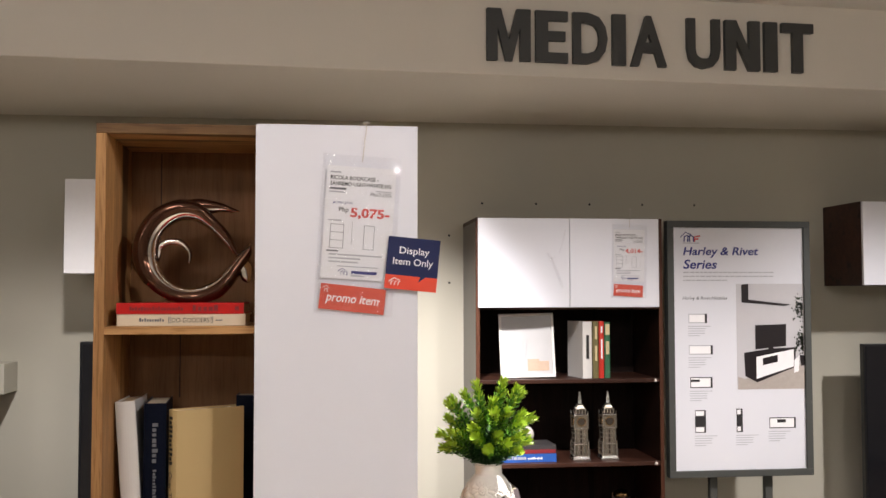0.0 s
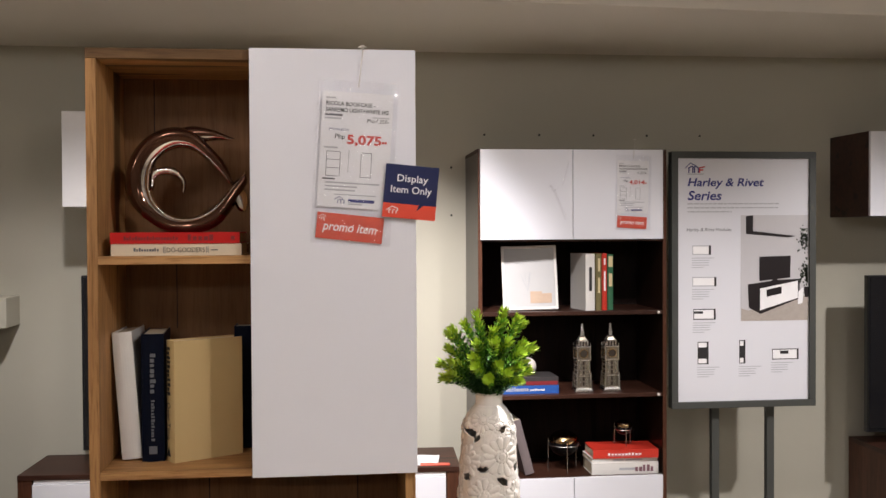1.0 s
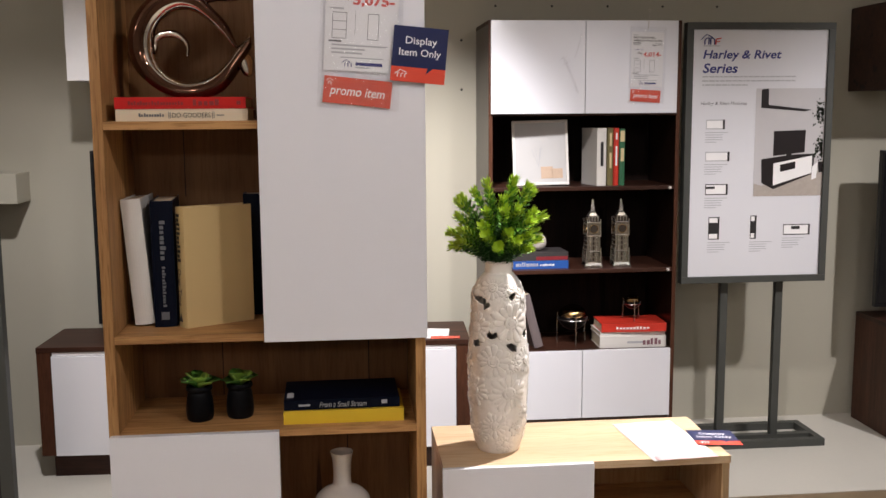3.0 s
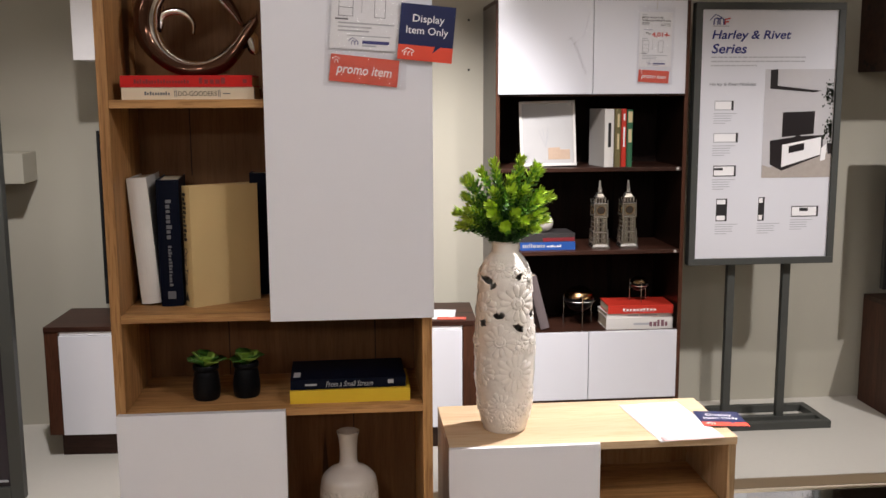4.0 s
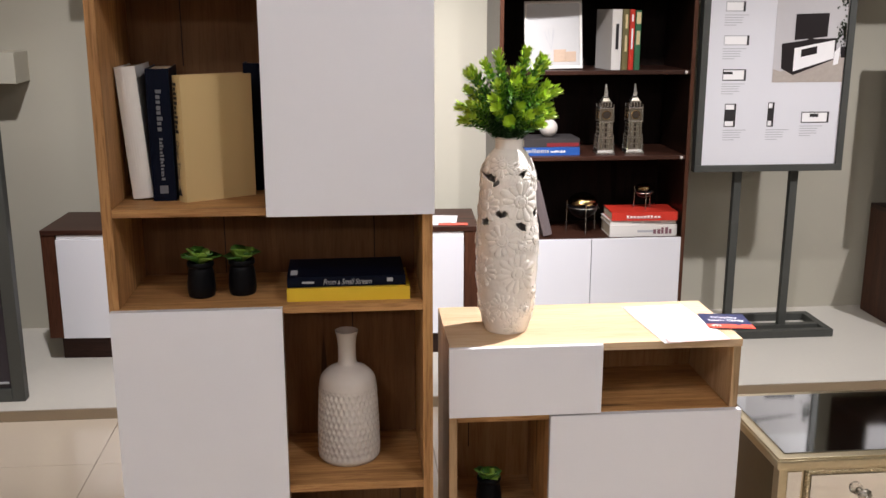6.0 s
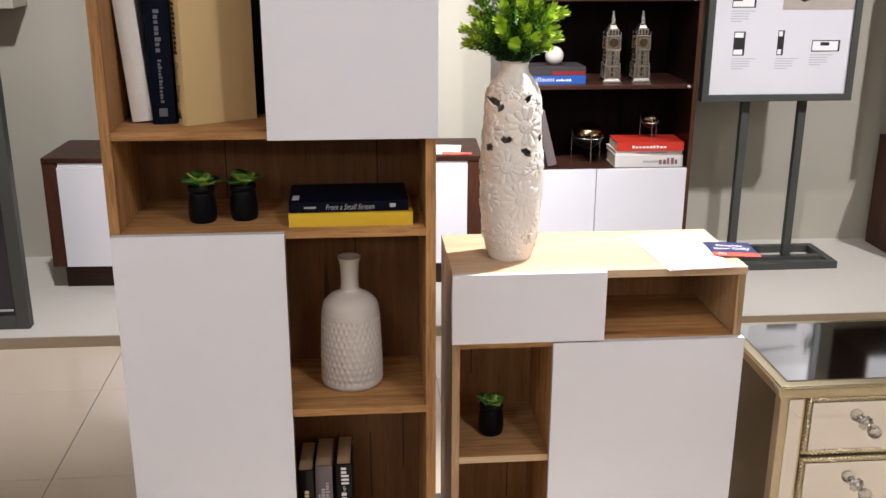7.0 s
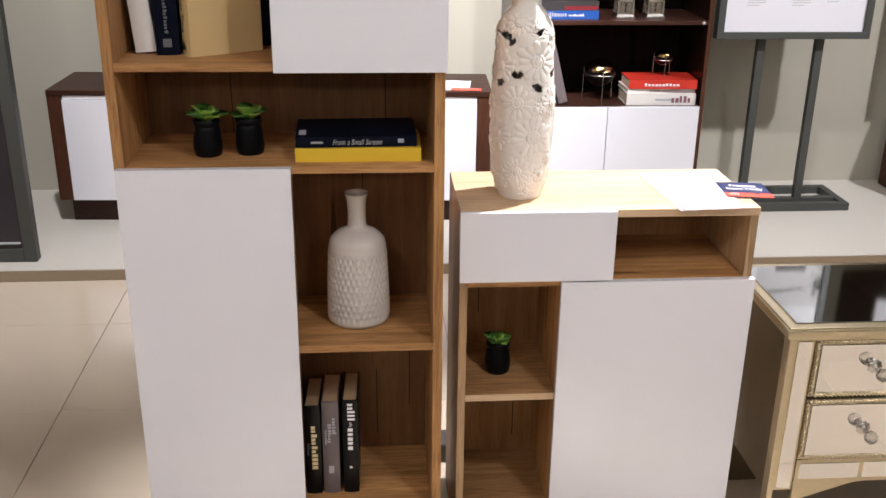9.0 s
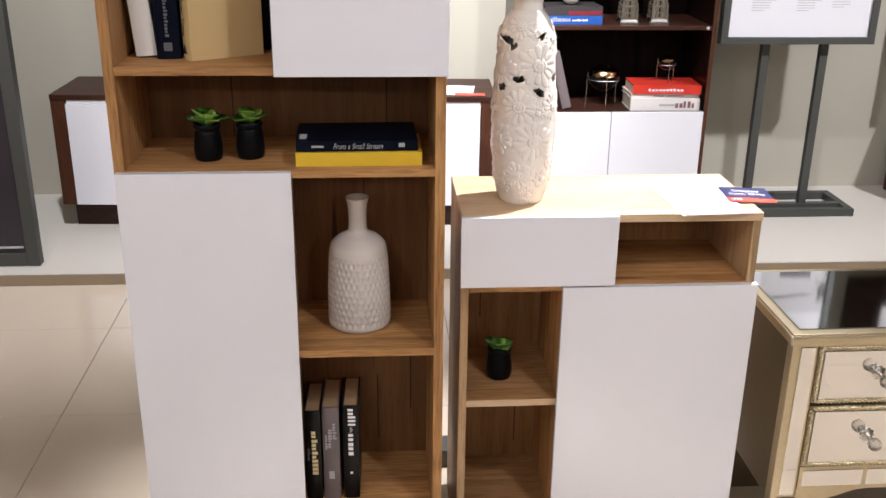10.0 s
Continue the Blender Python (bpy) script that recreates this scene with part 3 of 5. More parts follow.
        if kind == 1:
            flat("module_drawing", u0 + 3, v0 + 10, u0 + 40, v0 + 20, ink_black, 0.0006)
        if kind == 2:
            flat("module_drawing", u0 + 1, v0 + 24, u1 - 3, v1 - 24, ink_black, 0.0006)
        if kind == 3:
            flat("module_drawing", u0 + 34, v0 + 8, u0 + 70, v0 + 22, ink_black, 0.0006)
        for k, w in enumerate((94, 74, 70, 72, 48)):
            flat("printed_line", min(u0, 448) - 2, v1 + 12 + k * 10, min(u0, 448) - 2 + w, v1 + 15 + k * 10, ink_pale)
    # the furnished room on the poster
    photo_wall, photo_floor = mat("photo_wall", (0.52, 0.50, 0.51), 0.4, vary=0.05), mat("photo_floor", (0.40, 0.35, 0.31), 0.4, scale=60, vary=0.3)
    photo_dark, photo_leaf = mat("photo_dark", (0.014, 0.010, 0.011), 0.35), mat("photo_leaf", (0.02, 0.03, 0.015), 0.45)
    photo = flat("room_photo", 316, 292, 606, 744, photo_wall, 0.0003, "printed picture of a furnished room")

    def poly(pts, m, lift):
        bm = bmesh.new()
        bm.faces.new([bm.verts.new(spot_on(u, v, lift)) for u, v in pts])
        part("picture_patch", bm, m, sheet)

    poly(((318, 744), (318, 690), (350, 700), (568, 640), (605, 640), (605, 744)), photo_floor, 0.0008)
    poly(((338, 372), (338, 296), (368, 292), (368, 360), (552, 382), (520, 388)), photo_dark, 0.0010)
    poly(((370, 296), (552, 330), (552, 380), (370, 358)), photo_wall, 0.0012)
    poly(((395, 470), (529, 466), (527, 560), (395, 574)), photo_dark, 0.0012)
    poly(((452, 566), (468, 564), (490, 584), (440, 586)), photo_dark, 0.0017)
    poly(((346, 588), (470, 570), (568, 566), (568, 650), (400, 715), (350, 688)), photo_dark, 0.0010)
    poly(((398, 606), (560, 574), (560, 648), (398, 700)), ink_white, 0.0013)
    poly(((426, 612), (490, 598), (490, 628), (426, 642)), photo_dark, 0.0016)
    poly(((562, 620), (585, 600), (580, 670), (560, 676)), ink_white, 0.0015)
    for centre, spread in ((400, 22), (550, 26)):
        bm = bmesh.new()
        for _ in range(75):
            s = random.uniform(3, 8)
            u, v, a = min(random.gauss(588, 14), 604 - s), random.gauss(centre, spread), random.uniform(0, 6.28)
            bm.faces.new([bm.verts.new(spot_on(min(u + s * k * math.cos(a + q), 605), v + s * math.sin(a + q), 0.0014)) for q, k in ((0, 1), (1.6, 0.5), (3.14, 1), (4.7, 0.5))])
        part("picture_plant", bm, photo_leaf, sheet)
    poly(((585, 600), (606, 600), (606, 645), (590, 645)), photo_dark, 0.0015)


poster_stand()


# ---- things on the display cabinet's shelves ----
def book(name, x, y, z, w, d, h, cover, pages, label, group, turn=0.0, lean=0.0, flat=False):
    """A hardback: upright (w thick, d deep, h tall, spine to the front) or lying (w along the spine, h thick)."""
    ob = new(name)
    ob.matrix_basis = pose(x, y, z, 0, lean, turn)
    tagged(ob, label, "book", group)
    t = 0.0025
    thick, tall = (h, w) if flat else (w, h)
    n = 8
    swell = 0.0 if flat else 0.004
    outline = [(0, d)] + [(thick * k / n, -swell * math.sin(math.pi * k / n)) for k in range(n + 1)] + [(thick, d), (thick - t, d), (thick - t, t), (t, t), (t, d)]
    turn_flat = (lambda x, y, z: (z, y, x)) if flat else (lambda x, y, z: (x, y, z))
    bm = bmesh.new()
    lo = [bm.verts.new(turn_flat(x, y, 0)) for x, y in outline]
    hi = [bm.verts.new(turn_flat(x, y, tall)) for x, y in outline]
    for k in range(len(lo)):
        bm.faces.new((lo[k], lo[(k + 1) % len(lo)], hi[(k + 1) % len(lo)], hi[k]))
    bm.faces.new(lo[::-1]), bm.faces.new(hi)
    part("cover", bm, cover, ob)
    bm = bmesh.new()
    if flat:
        add_box(bm, 0.003, w - 0.003, t, d - 0.004, t, h - t)
    else:
        add_box(bm, t, w - t, t, d - 0.004, 0.003, h - 0.003)
    part("page_block", bm, pages, ob)
    return ob


def bars(ob, m, runs, material, name="title_bar"):
    """Plain bars along a line: (start, length, base, height)."""
    for a, w, b, h in runs:
        bm = bmesh.new()
        add_box(bm, a, a + w, b, b + h, 0, 0.0005)
        bm.transform(m)
        part(name, bm, material, ob)


def lettering(ob, m, start, count, step, base, height, material, seed=1):
    """Unreadable lettering: a run of letter-sized bars of uneven width and height."""
    rnd = random.Random(seed)
    bars(ob, m, [(start + k * step, step * rnd.uniform(0.55, 0.82), base, height * rnd.choice((0.7, 0.7, 1.0))) for k in range(count)], material)


page_cream = mat("page_cream", (0.62, 0.52, 0.38), 0.8, bump=0.3, scale=15, vary=0.12, stretch=(20, 1, 20))
page_brown = mat("page_brown", (0.40, 0.27, 0.15), 0.8, bump=0.3, scale=15, vary=0.15, stretch=(20, 1, 1))
cover_white = mat("cover_white", (0.70, 0.67, 0.63), 0.5, vary=0.03)
cover_olive = mat("cover_olive", (0.16, 0.13, 0.05), 0.5, vary=0.2)
cover_red = mat("cover_red", (0.55, 0.035, 0.02), 0.4, vary=0.05)
cover_green = mat("cover_green", (0.03, 0.13, 0.06), 0.5, vary=0.1)
cover_blue = mat("cover_blue", (0.02, 0.085, 0.33), 0.4, vary=0.05)
cover_navy = mat("cover_navy", (0.002, 0.0035, 0.011), 0.45, vary=0.1, spec=0.1)
cover_black = mat("cover_black", (0.004, 0.0036, 0.004), 0.35, vary=0.1, spec=0.2)
cover_yellow = mat("cover_yellow", (0.72, 0.48, 0.03), 0.4, vary=0.05)
cover_tan = mat("cover_tan", (0.55, 0.40, 0.19), 0.6, spec=0.15, bump=0.2, scale=500, vary=0.05, big=0.2)
cover_slate = mat("cover_slate", (0.045, 0.04, 0.04), 0.45, vary=0.1, spec=0.3)
cover_grey = mat("cover_grey", (0.15, 0.12, 0.12), 0.45, vary=0.05)
cover_cream = mat("cover_cream", (0.70, 0.58, 0.42), 0.5, vary=0.03, spec=0.2)
foil = mat("foil", (0.75, 0.62, 0.36), 0.35, 0.3)
ROW = "books in the display cabinet"
S1, S2, S3 = 1.2932, 0.9132, 0.5337


def spine(ob, words, material, w, z0, z1, frac=0.5):
    """Words down an upright spine."""
    text_mesh("title", words, material, ob, pose(w / 2 - w * frac / 2, -0.0047, z1, 90, 0, 0) @ pose(0, 0, 0, 0, 0, -90), z1 - z0, w * frac, 0.0004)


b = book("book", 1.633, 2.46, S1, 0.046, 0.17, 0.262, cover_white, page_cream, "white hardback standing on a wenge shelf", ROW, 10)
bars(b, facing(0.023, -0.0045, 0.2) @ pose(0, 0, 0, 0, 0, -90), ((0, 0.11, -0.007, 0.014),), ink_black)
b = book("book", 1.6835, 2.47, S1, 0.027, 0.17, 0.262, cover_olive, page_cream, "olive hardback standing between other books", ROW, 3)
bars(b, facing(0.0145, -0.0045, 0.24) @ pose(0, 0, 0, 0, 0, -90), ((0, 0.06, -0.005, 0.010), (0.09, 0.07, -0.005, 0.010)), foil)
b = book("book", 1.7135, 2.47, S1, 0.023, 0.17, 0.262, cover_red, page_cream, "bright red hardback standing between other books", ROW, 2)
bars(b, facing(0.0115, -0.0045, 0.24) @ pose(0, 0, 0, 0, 0, -90), ((0, 0.03, -0.004, 0.008), (0.06, 0.09, -0.004, 0.008)), ink_white)
b = book("book", 1.7395, 2.47, S1, 0.026, 0.17, 0.258, cover_green, page_cream, "dark green hardback with pale bands on its spine", ROW, 2)
bars(b, facing(0.013, -0.0045, 0.25) @ pose(0, 0, 0, 0, 0, -90), ((0, 0.05, -0.010, 0.020), (0.08, 0.06, -0.008, 0.016)), foil)

c = Thing("picture_frame", 1.385, 2.50, S1, "white picture frame with a pale still life, leaning on the shelf", "picture frame", turn=-4)
lean = pose(0, 0, 0.004, -9, -1.2, 0)
w, h = 0.128, 0.298
bm = bmesh.new()
for a, b2, p, q in ((-w, w, h - 0.012, h), (-w, w, 0, 0.012), (-w, -w + 0.012, 0.012, h - 0.012), (w - 0.012, w, 0.012, h - 0.012)):
    add_box(bm, a, b2, -0.006, 0.010, p, q, 0.002)
bm.transform(lean)
part("frame", bm, cover_white, c.ob)
bm = bmesh.new()
add_box(bm, -w + 0.012, w - 0.012, 0.0, 0.006, 0.012, h - 0.012)
bm.transform(lean)
part("picture", bm, mat("picture_print", (0.47, 0.46, 0.455), 0.35, scale=9, vary=0.12), c.ob, "pale grey print")
for px, pz, pw, ph in ((0.02, 0.03, 0.055, 0.055), (0.07, 0.03, 0.05, 0.045)):
    bm = bmesh.new()
    add_box(bm, px - 0.02, px + pw - 0.02, -0.0012, 0.0, pz, pz + ph, 0.0005)
    bm.transform(lean)
    part("painted_basket", bm, mat("basket_print", (0.50, 0.36, 0.26), 0.5, vary=0.2, scale=80), c.ob)
bm = bmesh.new()
for k in range(9):
    a = random.uniform(-0.5, 0.5)
    tube(bm, [(-0.01, -0.001, 0.085), (-0.01 + 0.07 * math.sin(a), -0.001, 0.085 + 0.09 * math.cos(a))], 0.0007, 4)
bm.transform(lean)
part("painted_twigs", bm, ink_pale, c.ob)


def tower(x, y):
    c = Thing("clock_tower_ornament", x, y, S2, "silver model of a clock tower with a stepped spire", "ornament", "silver towers")
    c.ob.matrix_basis = c.ob.matrix_basis @ Matrix.Diagonal((0.98, 0.98, 0.955, 1))

    def block(name, r, z0, z1, material, r2=None):
        bm = bmesh.new()
        add_box(bm, -r, r, -r, r, z0, z1, 0.0012)
        if r2:
            for v in bm.verts:
                if v.co.z > (z0 + z1) / 2:
                    v.co.x, v.co.y = v.co.x * r2 / r, v.co.y * r2 / r
        return part(name, bm, material, c.ob)

    block("plinth", 0.043, 0.0, 0.010, silver)
    block("plinth", 0.039, 0.010, 0.022, silver, 0.036)
    block("shaft", 0.0305, 0.022, 0.152, antique, 0.029)
    block("cornice", 0.035, 0.076, 0.081, silver)
    block("cornice", 0.0335, 0.150, 0.157, silver)
    block("clock_head", 0.0310, 0.157, 0.216, antique)
    block("cornice", 0.0345, 0.216, 0.222, silver)
    for sx in (-1, 1):
        for sy in (-1, 1):
            for name, r, w, z0, z1 in (("buttress", 0.034, 0.0055, 0.022, 0.088), ("pilaster", 0.0295, 0.0032, 0.088, 0.152), ("turret", 0.0322, 0.0036, 0.154, 0.231)):
                bm = bmesh.new()
                add_box(bm, sx * r - w, sx * r + w, sy * r - w, sy * r + w, z0, z1, 0.001)
                for v in bm.verts:
                    if v.co.z > z1 - 0.002:
                        v.co.x, v.co.y = sx * r + (v.co.x - sx * r) * 0.45, sy * r + (v.co.y - sy * r) * 0.45
                        v.co.z += 0.006
                part(name, bm, silver, c.ob)
    for a in (0, 90, 180, 270):
        side = pose(0, 0, 0, 0, 0, a)
        for z0, z1, n in ((0.030, 0.048, 3), (0.053, 0.072, 3), (0.086, 0.104, 3), (0.109, 0.126, 3), (0.131, 0.147, 3)):
            for k in range(n):
                bm = bmesh.new()
                xx = (k - (n - 1) / 2) * 0.0145
                add_box(bm, xx - 0.0042, xx + 0.0042, -0.0318, -0.0285, z0, z1, 0.0008)
                bm.transform(side)
                part("window", bm, dark_silver if k == 1 else silver, c.ob)
        bm = bmesh.new()
        bmesh.ops.create_cone(bm, cap_ends=True, segments=24, radius1=0.0205, radius2=0.019, depth=0.003, matrix=side @ pose(0, -0.0325, 0.187, 90))
        dial = part("dial", bm, dark_silver, c.ob, "dark round dial")
        bm = bmesh.new()
        tube(bm, [side @ Vector((0.0200 * math.cos(t), -0.0340, 0.187 + 0.0200 * math.sin(t))) for t in np.linspace(0, 2 * math.pi, 25)], 0.0020, 6, cap=False)
        part("dial_rim", bm, gold, c.ob)
    block("lantern", 0.022, 0.222, 0.250, dark_silver)
    for a in (0, 90, 180, 270):
        for k in range(4):
            bm = bmesh.new()
            xx = -0.021 + k * 0.014
            add_box(bm, xx - 0.0032, xx + 0.0032, -0.026, -0.021, 0.224, 0.244, 0.001)
            bm.transform(pose(0, 0, 0, 0, 0, a))
            part("column", bm, silver, c.ob)
    block("eave", 0.026, 0.244, 0.249, silver)
    block("spire", 0.020, 0.249, 0.266, antique, 0.013)
    block("spire", 0.014, 0.266, 0.270, dark_silver)
    block("spire", 0.0095, 0.270, 0.288, silver, 0.008)
    block("spire", 0.0105, 0.288, 0.292, silver)
    block("spire", 0.0078, 0.292, 0.330, silver, 0.004)


tower(1.628, 2.51)
tower(1.765, 2.52)

b = book("book", 1.250, 2.47, S2, 0.258, 0.17, 0.036, cover_blue, page_cream, "blue hardback lying flat under a darker book", ROW, flat=True)
lettering(b, facing(0.012, -0.0002, 0.010), 0.0, 11, 0.0096, 0.002, 0.019, ink_pale, 15)
lettering(b, facing(0.125, -0.0002, 0.010), 0.0, 10, 0.0068, 0.003, 0.010, ink_white, 16)
b = book("book", 1.254, 2.475, S2 + 0.0365, 0.256, 0.165, 0.038, cover_slate, page_cream, "dark grey and red hardback lying on a blue one", ROW, 2, flat=True)
bars(b, facing(0.004, -0.0002, 0.002), ((0.1, 0.15, 0.0, 0.017),), mat("cover_wine", (0.20, 0.02, 0.025), 0.4), "spine_band")
bm = bmesh.new()
bmesh.ops.create_uvsphere(bm, u_segments=32, v_segments=20, radius=0.042)
bm.transform(pose(1.378, 2.55, S2 + 0.0745 + 0.0415))
tagged(link("ball_ornament", bm, ceramic_white, smooth=True), "white ceramic ball on the lying books", "ornament")

book("book", 1.352, 2.47, S3 + 0.004, 0.042, 0.17, 0.258, cover_grey, page_cream, "grey hardback leaning on the cabinet side", ROW, 4, -15)

def bowl_stand(x, y, z, r, h, label):
    c = Thing("bowl_on_stand", x, y, z, label, "ornament", "bowls on wire stands")
    zc = h - r * 0.62
    pr = [(0.001, zc - r * 0.95)] + [(r * math.cos(a), zc + r * 0.95 * math.sin(a)) for a in np.linspace(-1.3, 0.02, 14)]
    part("bowl", lathe(pr, 32), cover_black, c.ob, "black bowl", True)
    pr = [(r * 0.985, zc + r * 0.03), (r * 0.97, zc + r * 0.14), (r * 0.93, zc + r * 0.34), (r * 0.78, zc + r * 0.47), (r * 0.4, zc + r * 0.53), (0.001, zc + r * 0.54)]
    part("inner_cup", lathe(smooth_profile(pr, 4), 48, lambda a, z, rr: rr * (0.93 + 0.10 * noise.noise((math.cos(a) * 3.5, math.sin(a) * 3.5, z * 90)))), gold, c.ob, "hammered brass inner cup", True)
    pr = [(r * 1.0, zc + r * 0.02)] + [(r * math.cos(a), zc + r * 0.80 * math.sin(a)) for a in np.linspace(0.1, 1.35, 12)] + [(r * 0.16, zc + r * 0.80), (0.001, zc + r * 0.81)]
    part("dome", lathe(pr, 32), smoked_glass, c.ob, "smoked glass dome", True)
    for k in range(3):
        a = 0.5 + k * 2.094
        bm = bmesh.new()
        tube(bm, [(1.08 * r * math.cos(a), 1.08 * r * math.sin(a), zc + 0.012), (1.12 * r * math.cos(a), 1.12 * r * math.sin(a), 0.002)], 0.0024, 6)
        part("leg", bm, silver, c.ob)
    bm = bmesh.new()
    tube(bm, [(1.09 * r * math.cos(a), 1.09 * r * math.sin(a), zc - 0.01) for a in np.linspace(0, 2 * math.pi, 33)], 0.0018, 6, cap=False)
    part("ring", bm, silver, c.ob)


bowl_stand(1.552, 2.56, S3, 0.070, 0.178, "black bowl with smoked glass dome on wire stand")
b = book("book", 1.657, 2.45, S3, 0.316, 0.18, 0.054, cover_white, page_cream, "thick white hardback at the bottom of a stack", ROW, -1, flat=True)
bars(b, facing(0.13, -0.0002, 0.012), ((0, 0.075, 0.008, 0.010),), ink_pale)
lettering(b, facing(0.205, -0.0002, 0.012), 0.0, 5, 0.0185, 0.0, 0.030, mat("ink_plum", (0.20, 0.09, 0.11), 0.5), 17)
b = book("book", 1.660, 2.455, S3 + 0.0545, 0.312, 0.17, 0.020, cover_white, page_cream, "thin white book in a stack", ROW, 1, flat=True)
bars(b, facing(0.10, -0.0002, 0.006), ((0, 0.05, 0, 0.007), (0.06, 0.08, 0, 0.007)), ink_pale)
b = book("book", 1.664, 2.45, S3 + 0.075, 0.308, 0.18, 0.040, cover_red, page_cream, "bright red hardback on top of a stack", ROW, -2, flat=True)
bars(b, facing(0.07, -0.0002, 0.014), ((0.0, 0.150, -0.004, 0.0015),), ink_pale)
lettering(b, facing(0.07, -0.0002, 0.014), 0.0, 10, 0.016, 0.0, 0.011, ink_white, 18)
bowl_stand(1.835, 2.54, S3 + 0.1155, 0.040, 0.112, "small glass-domed black bowl on wire stand on books")


# ---- price tags ----
def price_tag(x, y, z, turn, s=1.0, label="", big=True):
    """Clear sleeve with a printed sheet and a red strip; hangs from its top centre."""
    ob = new("price_tag")
    ob.matrix_basis = Matrix.Translation((x, y, z)) @ pose(0, 0, 0, 90) @ pose(0, 0, 0, 0, 0, turn) @ Matrix.Diagonal((s, s, s, 1))
    tagged(ob, label, "price tag", "price tags")

    def slab(name, x0, x1, y0, y1, z0, z1, m, text="", parent=None):
        bm = bmesh.new()
        add_box(bm, x0, x1, y0, y1, z0, z1)
        return part(name, bm, m, parent or ob, text)

    sheet = slab("printed_sheet", -0.068, 0.068, -0.262, -0.040, 0.001, 0.0018, paper)

    def words(body, x0, x1, y0, y1, m, **k):
        text_mesh("printed_word", body, m, sheet, pose(x0, y0, 0.0019), x1 - x0, y1 - y0, 0.0002, **k)

    words("RICOLA BOOKCASE -" if big else "MEDIA BOOKCASE -", -0.060, 0.034, -0.067, -0.059, ink_black, bold=0.02)
    words("SANREMO LIGHT+WHITE HG" if big else "WENGE+WHITE HG", -0.060, 0.060, -0.079, -0.071, ink_black, bold=0.02)
    words("Php", -0.040, -0.021, -0.133, -0.121, ink_black, bold=0.01)
    words("5,075-" if big else "4,014-", -0.017, 0.060, -0.143, -0.121, ink_red, bold=0.035)
    words("Php7,250-" if big else "Php5,735-", 0.020, 0.062, -0.098, -0.089, ink_black)
    words("promo price", -0.052, -0.014, -0.116, -0.109, ink_blue)
    for a, b, p, q, m in ((-0.061, -0.040, -0.054, -0.051, ink_pale), (-0.061, -0.028, -0.087, -0.083, ink_grey), (-0.061, -0.030, -0.093, -0.090, ink_pale), (0.03, 0.062, -0.087, -0.085, ink_pale), (-0.060, -0.034, -0.149, -0.146, ink_pale),
                          (-0.060, -0.036, -0.209, -0.206, ink_grey), (-0.054, 0.050, -0.216, -0.213, ink_pale), (-0.054, 0.008, -0.223, -0.220, ink_pale), (-0.054, 0.004, -0.230, -0.227, ink_pale), (-0.036, 0.044, -0.238, -0.236, ink_pale),
                          (-0.008, 0.042, -0.251, -0.245, ink_blue), (-0.008, 0.018, -0.256, -0.253, ink_pale), (-0.012, -0.0114, -0.195, -0.150, ink_grey)):
        slab("printed_line", a, b, p, q, 0.0019, 0.0021, m, parent=sheet)
    for x0, x1, y0, y1, rows in ((-0.054, -0.028, -0.202, -0.155, 3), (0.012, 0.032, -0.202, -0.155, 1)):
        bm = bmesh.new()
        for k in range(rows + 1):
            yy = y0 + (y1 - y0) * k / rows
            add_box(bm, x0, x1, yy - 0.0005, yy + 0.0005, 0.0019, 0.0021)
        for xx in (x0, x1):
            add_box(bm, xx - 0.0005, xx + 0.0005, y0, y1, 0.0019, 0.0021)
        part("printed_diagram", bm, ink_grey, sheet)
    bm = bmesh.new()
    tube(bm, [(-0.034, -0.247, 0.002), (-0.026, -0.241, 0.002), (-0.019, -0.245, 0.002)], 0.0009, 4)
    for a in (-0.028, -0.022):
        tube(bm, [(a, -0.254, 0.002), (a, -0.248, 0.002), (a + 0.003, -0.246, 0.002), (a + 0.006, -0.248, 0.002), (a + 0.006, -0.254, 0.002)], 0.0009, 4)
    part("printed_mark", bm, ink_blue, sheet)
    strip = slab("promo_strip", -0.070, 0.058, -0.322, -0.272, 0.001, 0.0020, promo_red, "red promotion strip")
    text_mesh("printed_word", "promo item", ink_white, strip, pose(-0.058, -0.311, 0.0021), 0.104, 0.022, 0.0002, bold=0.015, slant=0.2)
    bm = bmesh.new()
    tube(bm, [(-0.066, -0.281, 0.0022), (-0.060, -0.276, 0.0022), (-0.053, -0.280, 0.0022)], 0.0009, 4)
    tube(bm, [(-0.062, -0.288, 0.0022), (-0.061, -0.282, 0.0022), (-0.057, -0.282, 0.0022), (-0.056, -0.288, 0.0022)], 0.0009, 4)
    part("printed_mark", bm, ink_white, strip)
    strip.matrix_basis = Matrix.Translation((-0.065, -0.272, 0)) @ pose(0, 0, 0, 0, 0, -2.6) @ Matrix.Translation((0.070, 0.272, 0))
    # rumpled clear sleeve
    bm = bmesh.new()
    nx, ny = 14, 30
    grid = [[bm.verts.new((-0.077 + 0.154 * i / nx, -0.332 + 0.314 * j / ny, 0.0065 + 0.0050 * noise.noise((i * 0.50 + x, j * 0.32, 3.3)) + 0.0045 * noise.noise((i * 1.3 + 0.4, j * 0.62 + 0.3, 9.4)))) for i in range(nx + 1)] for j in range(ny + 1)]
    for j in range(ny):
        for i in range(nx):
            bm.faces.new((grid[j][i], grid[j][i + 1], grid[j + 1][i + 1], grid[j + 1][i]))
    sl = part("sleeve", bm, sleeve_clear, ob, "crumpled clear plastic sleeve", True)
    sl.visible_shadow = True
    bm = bmesh.new()
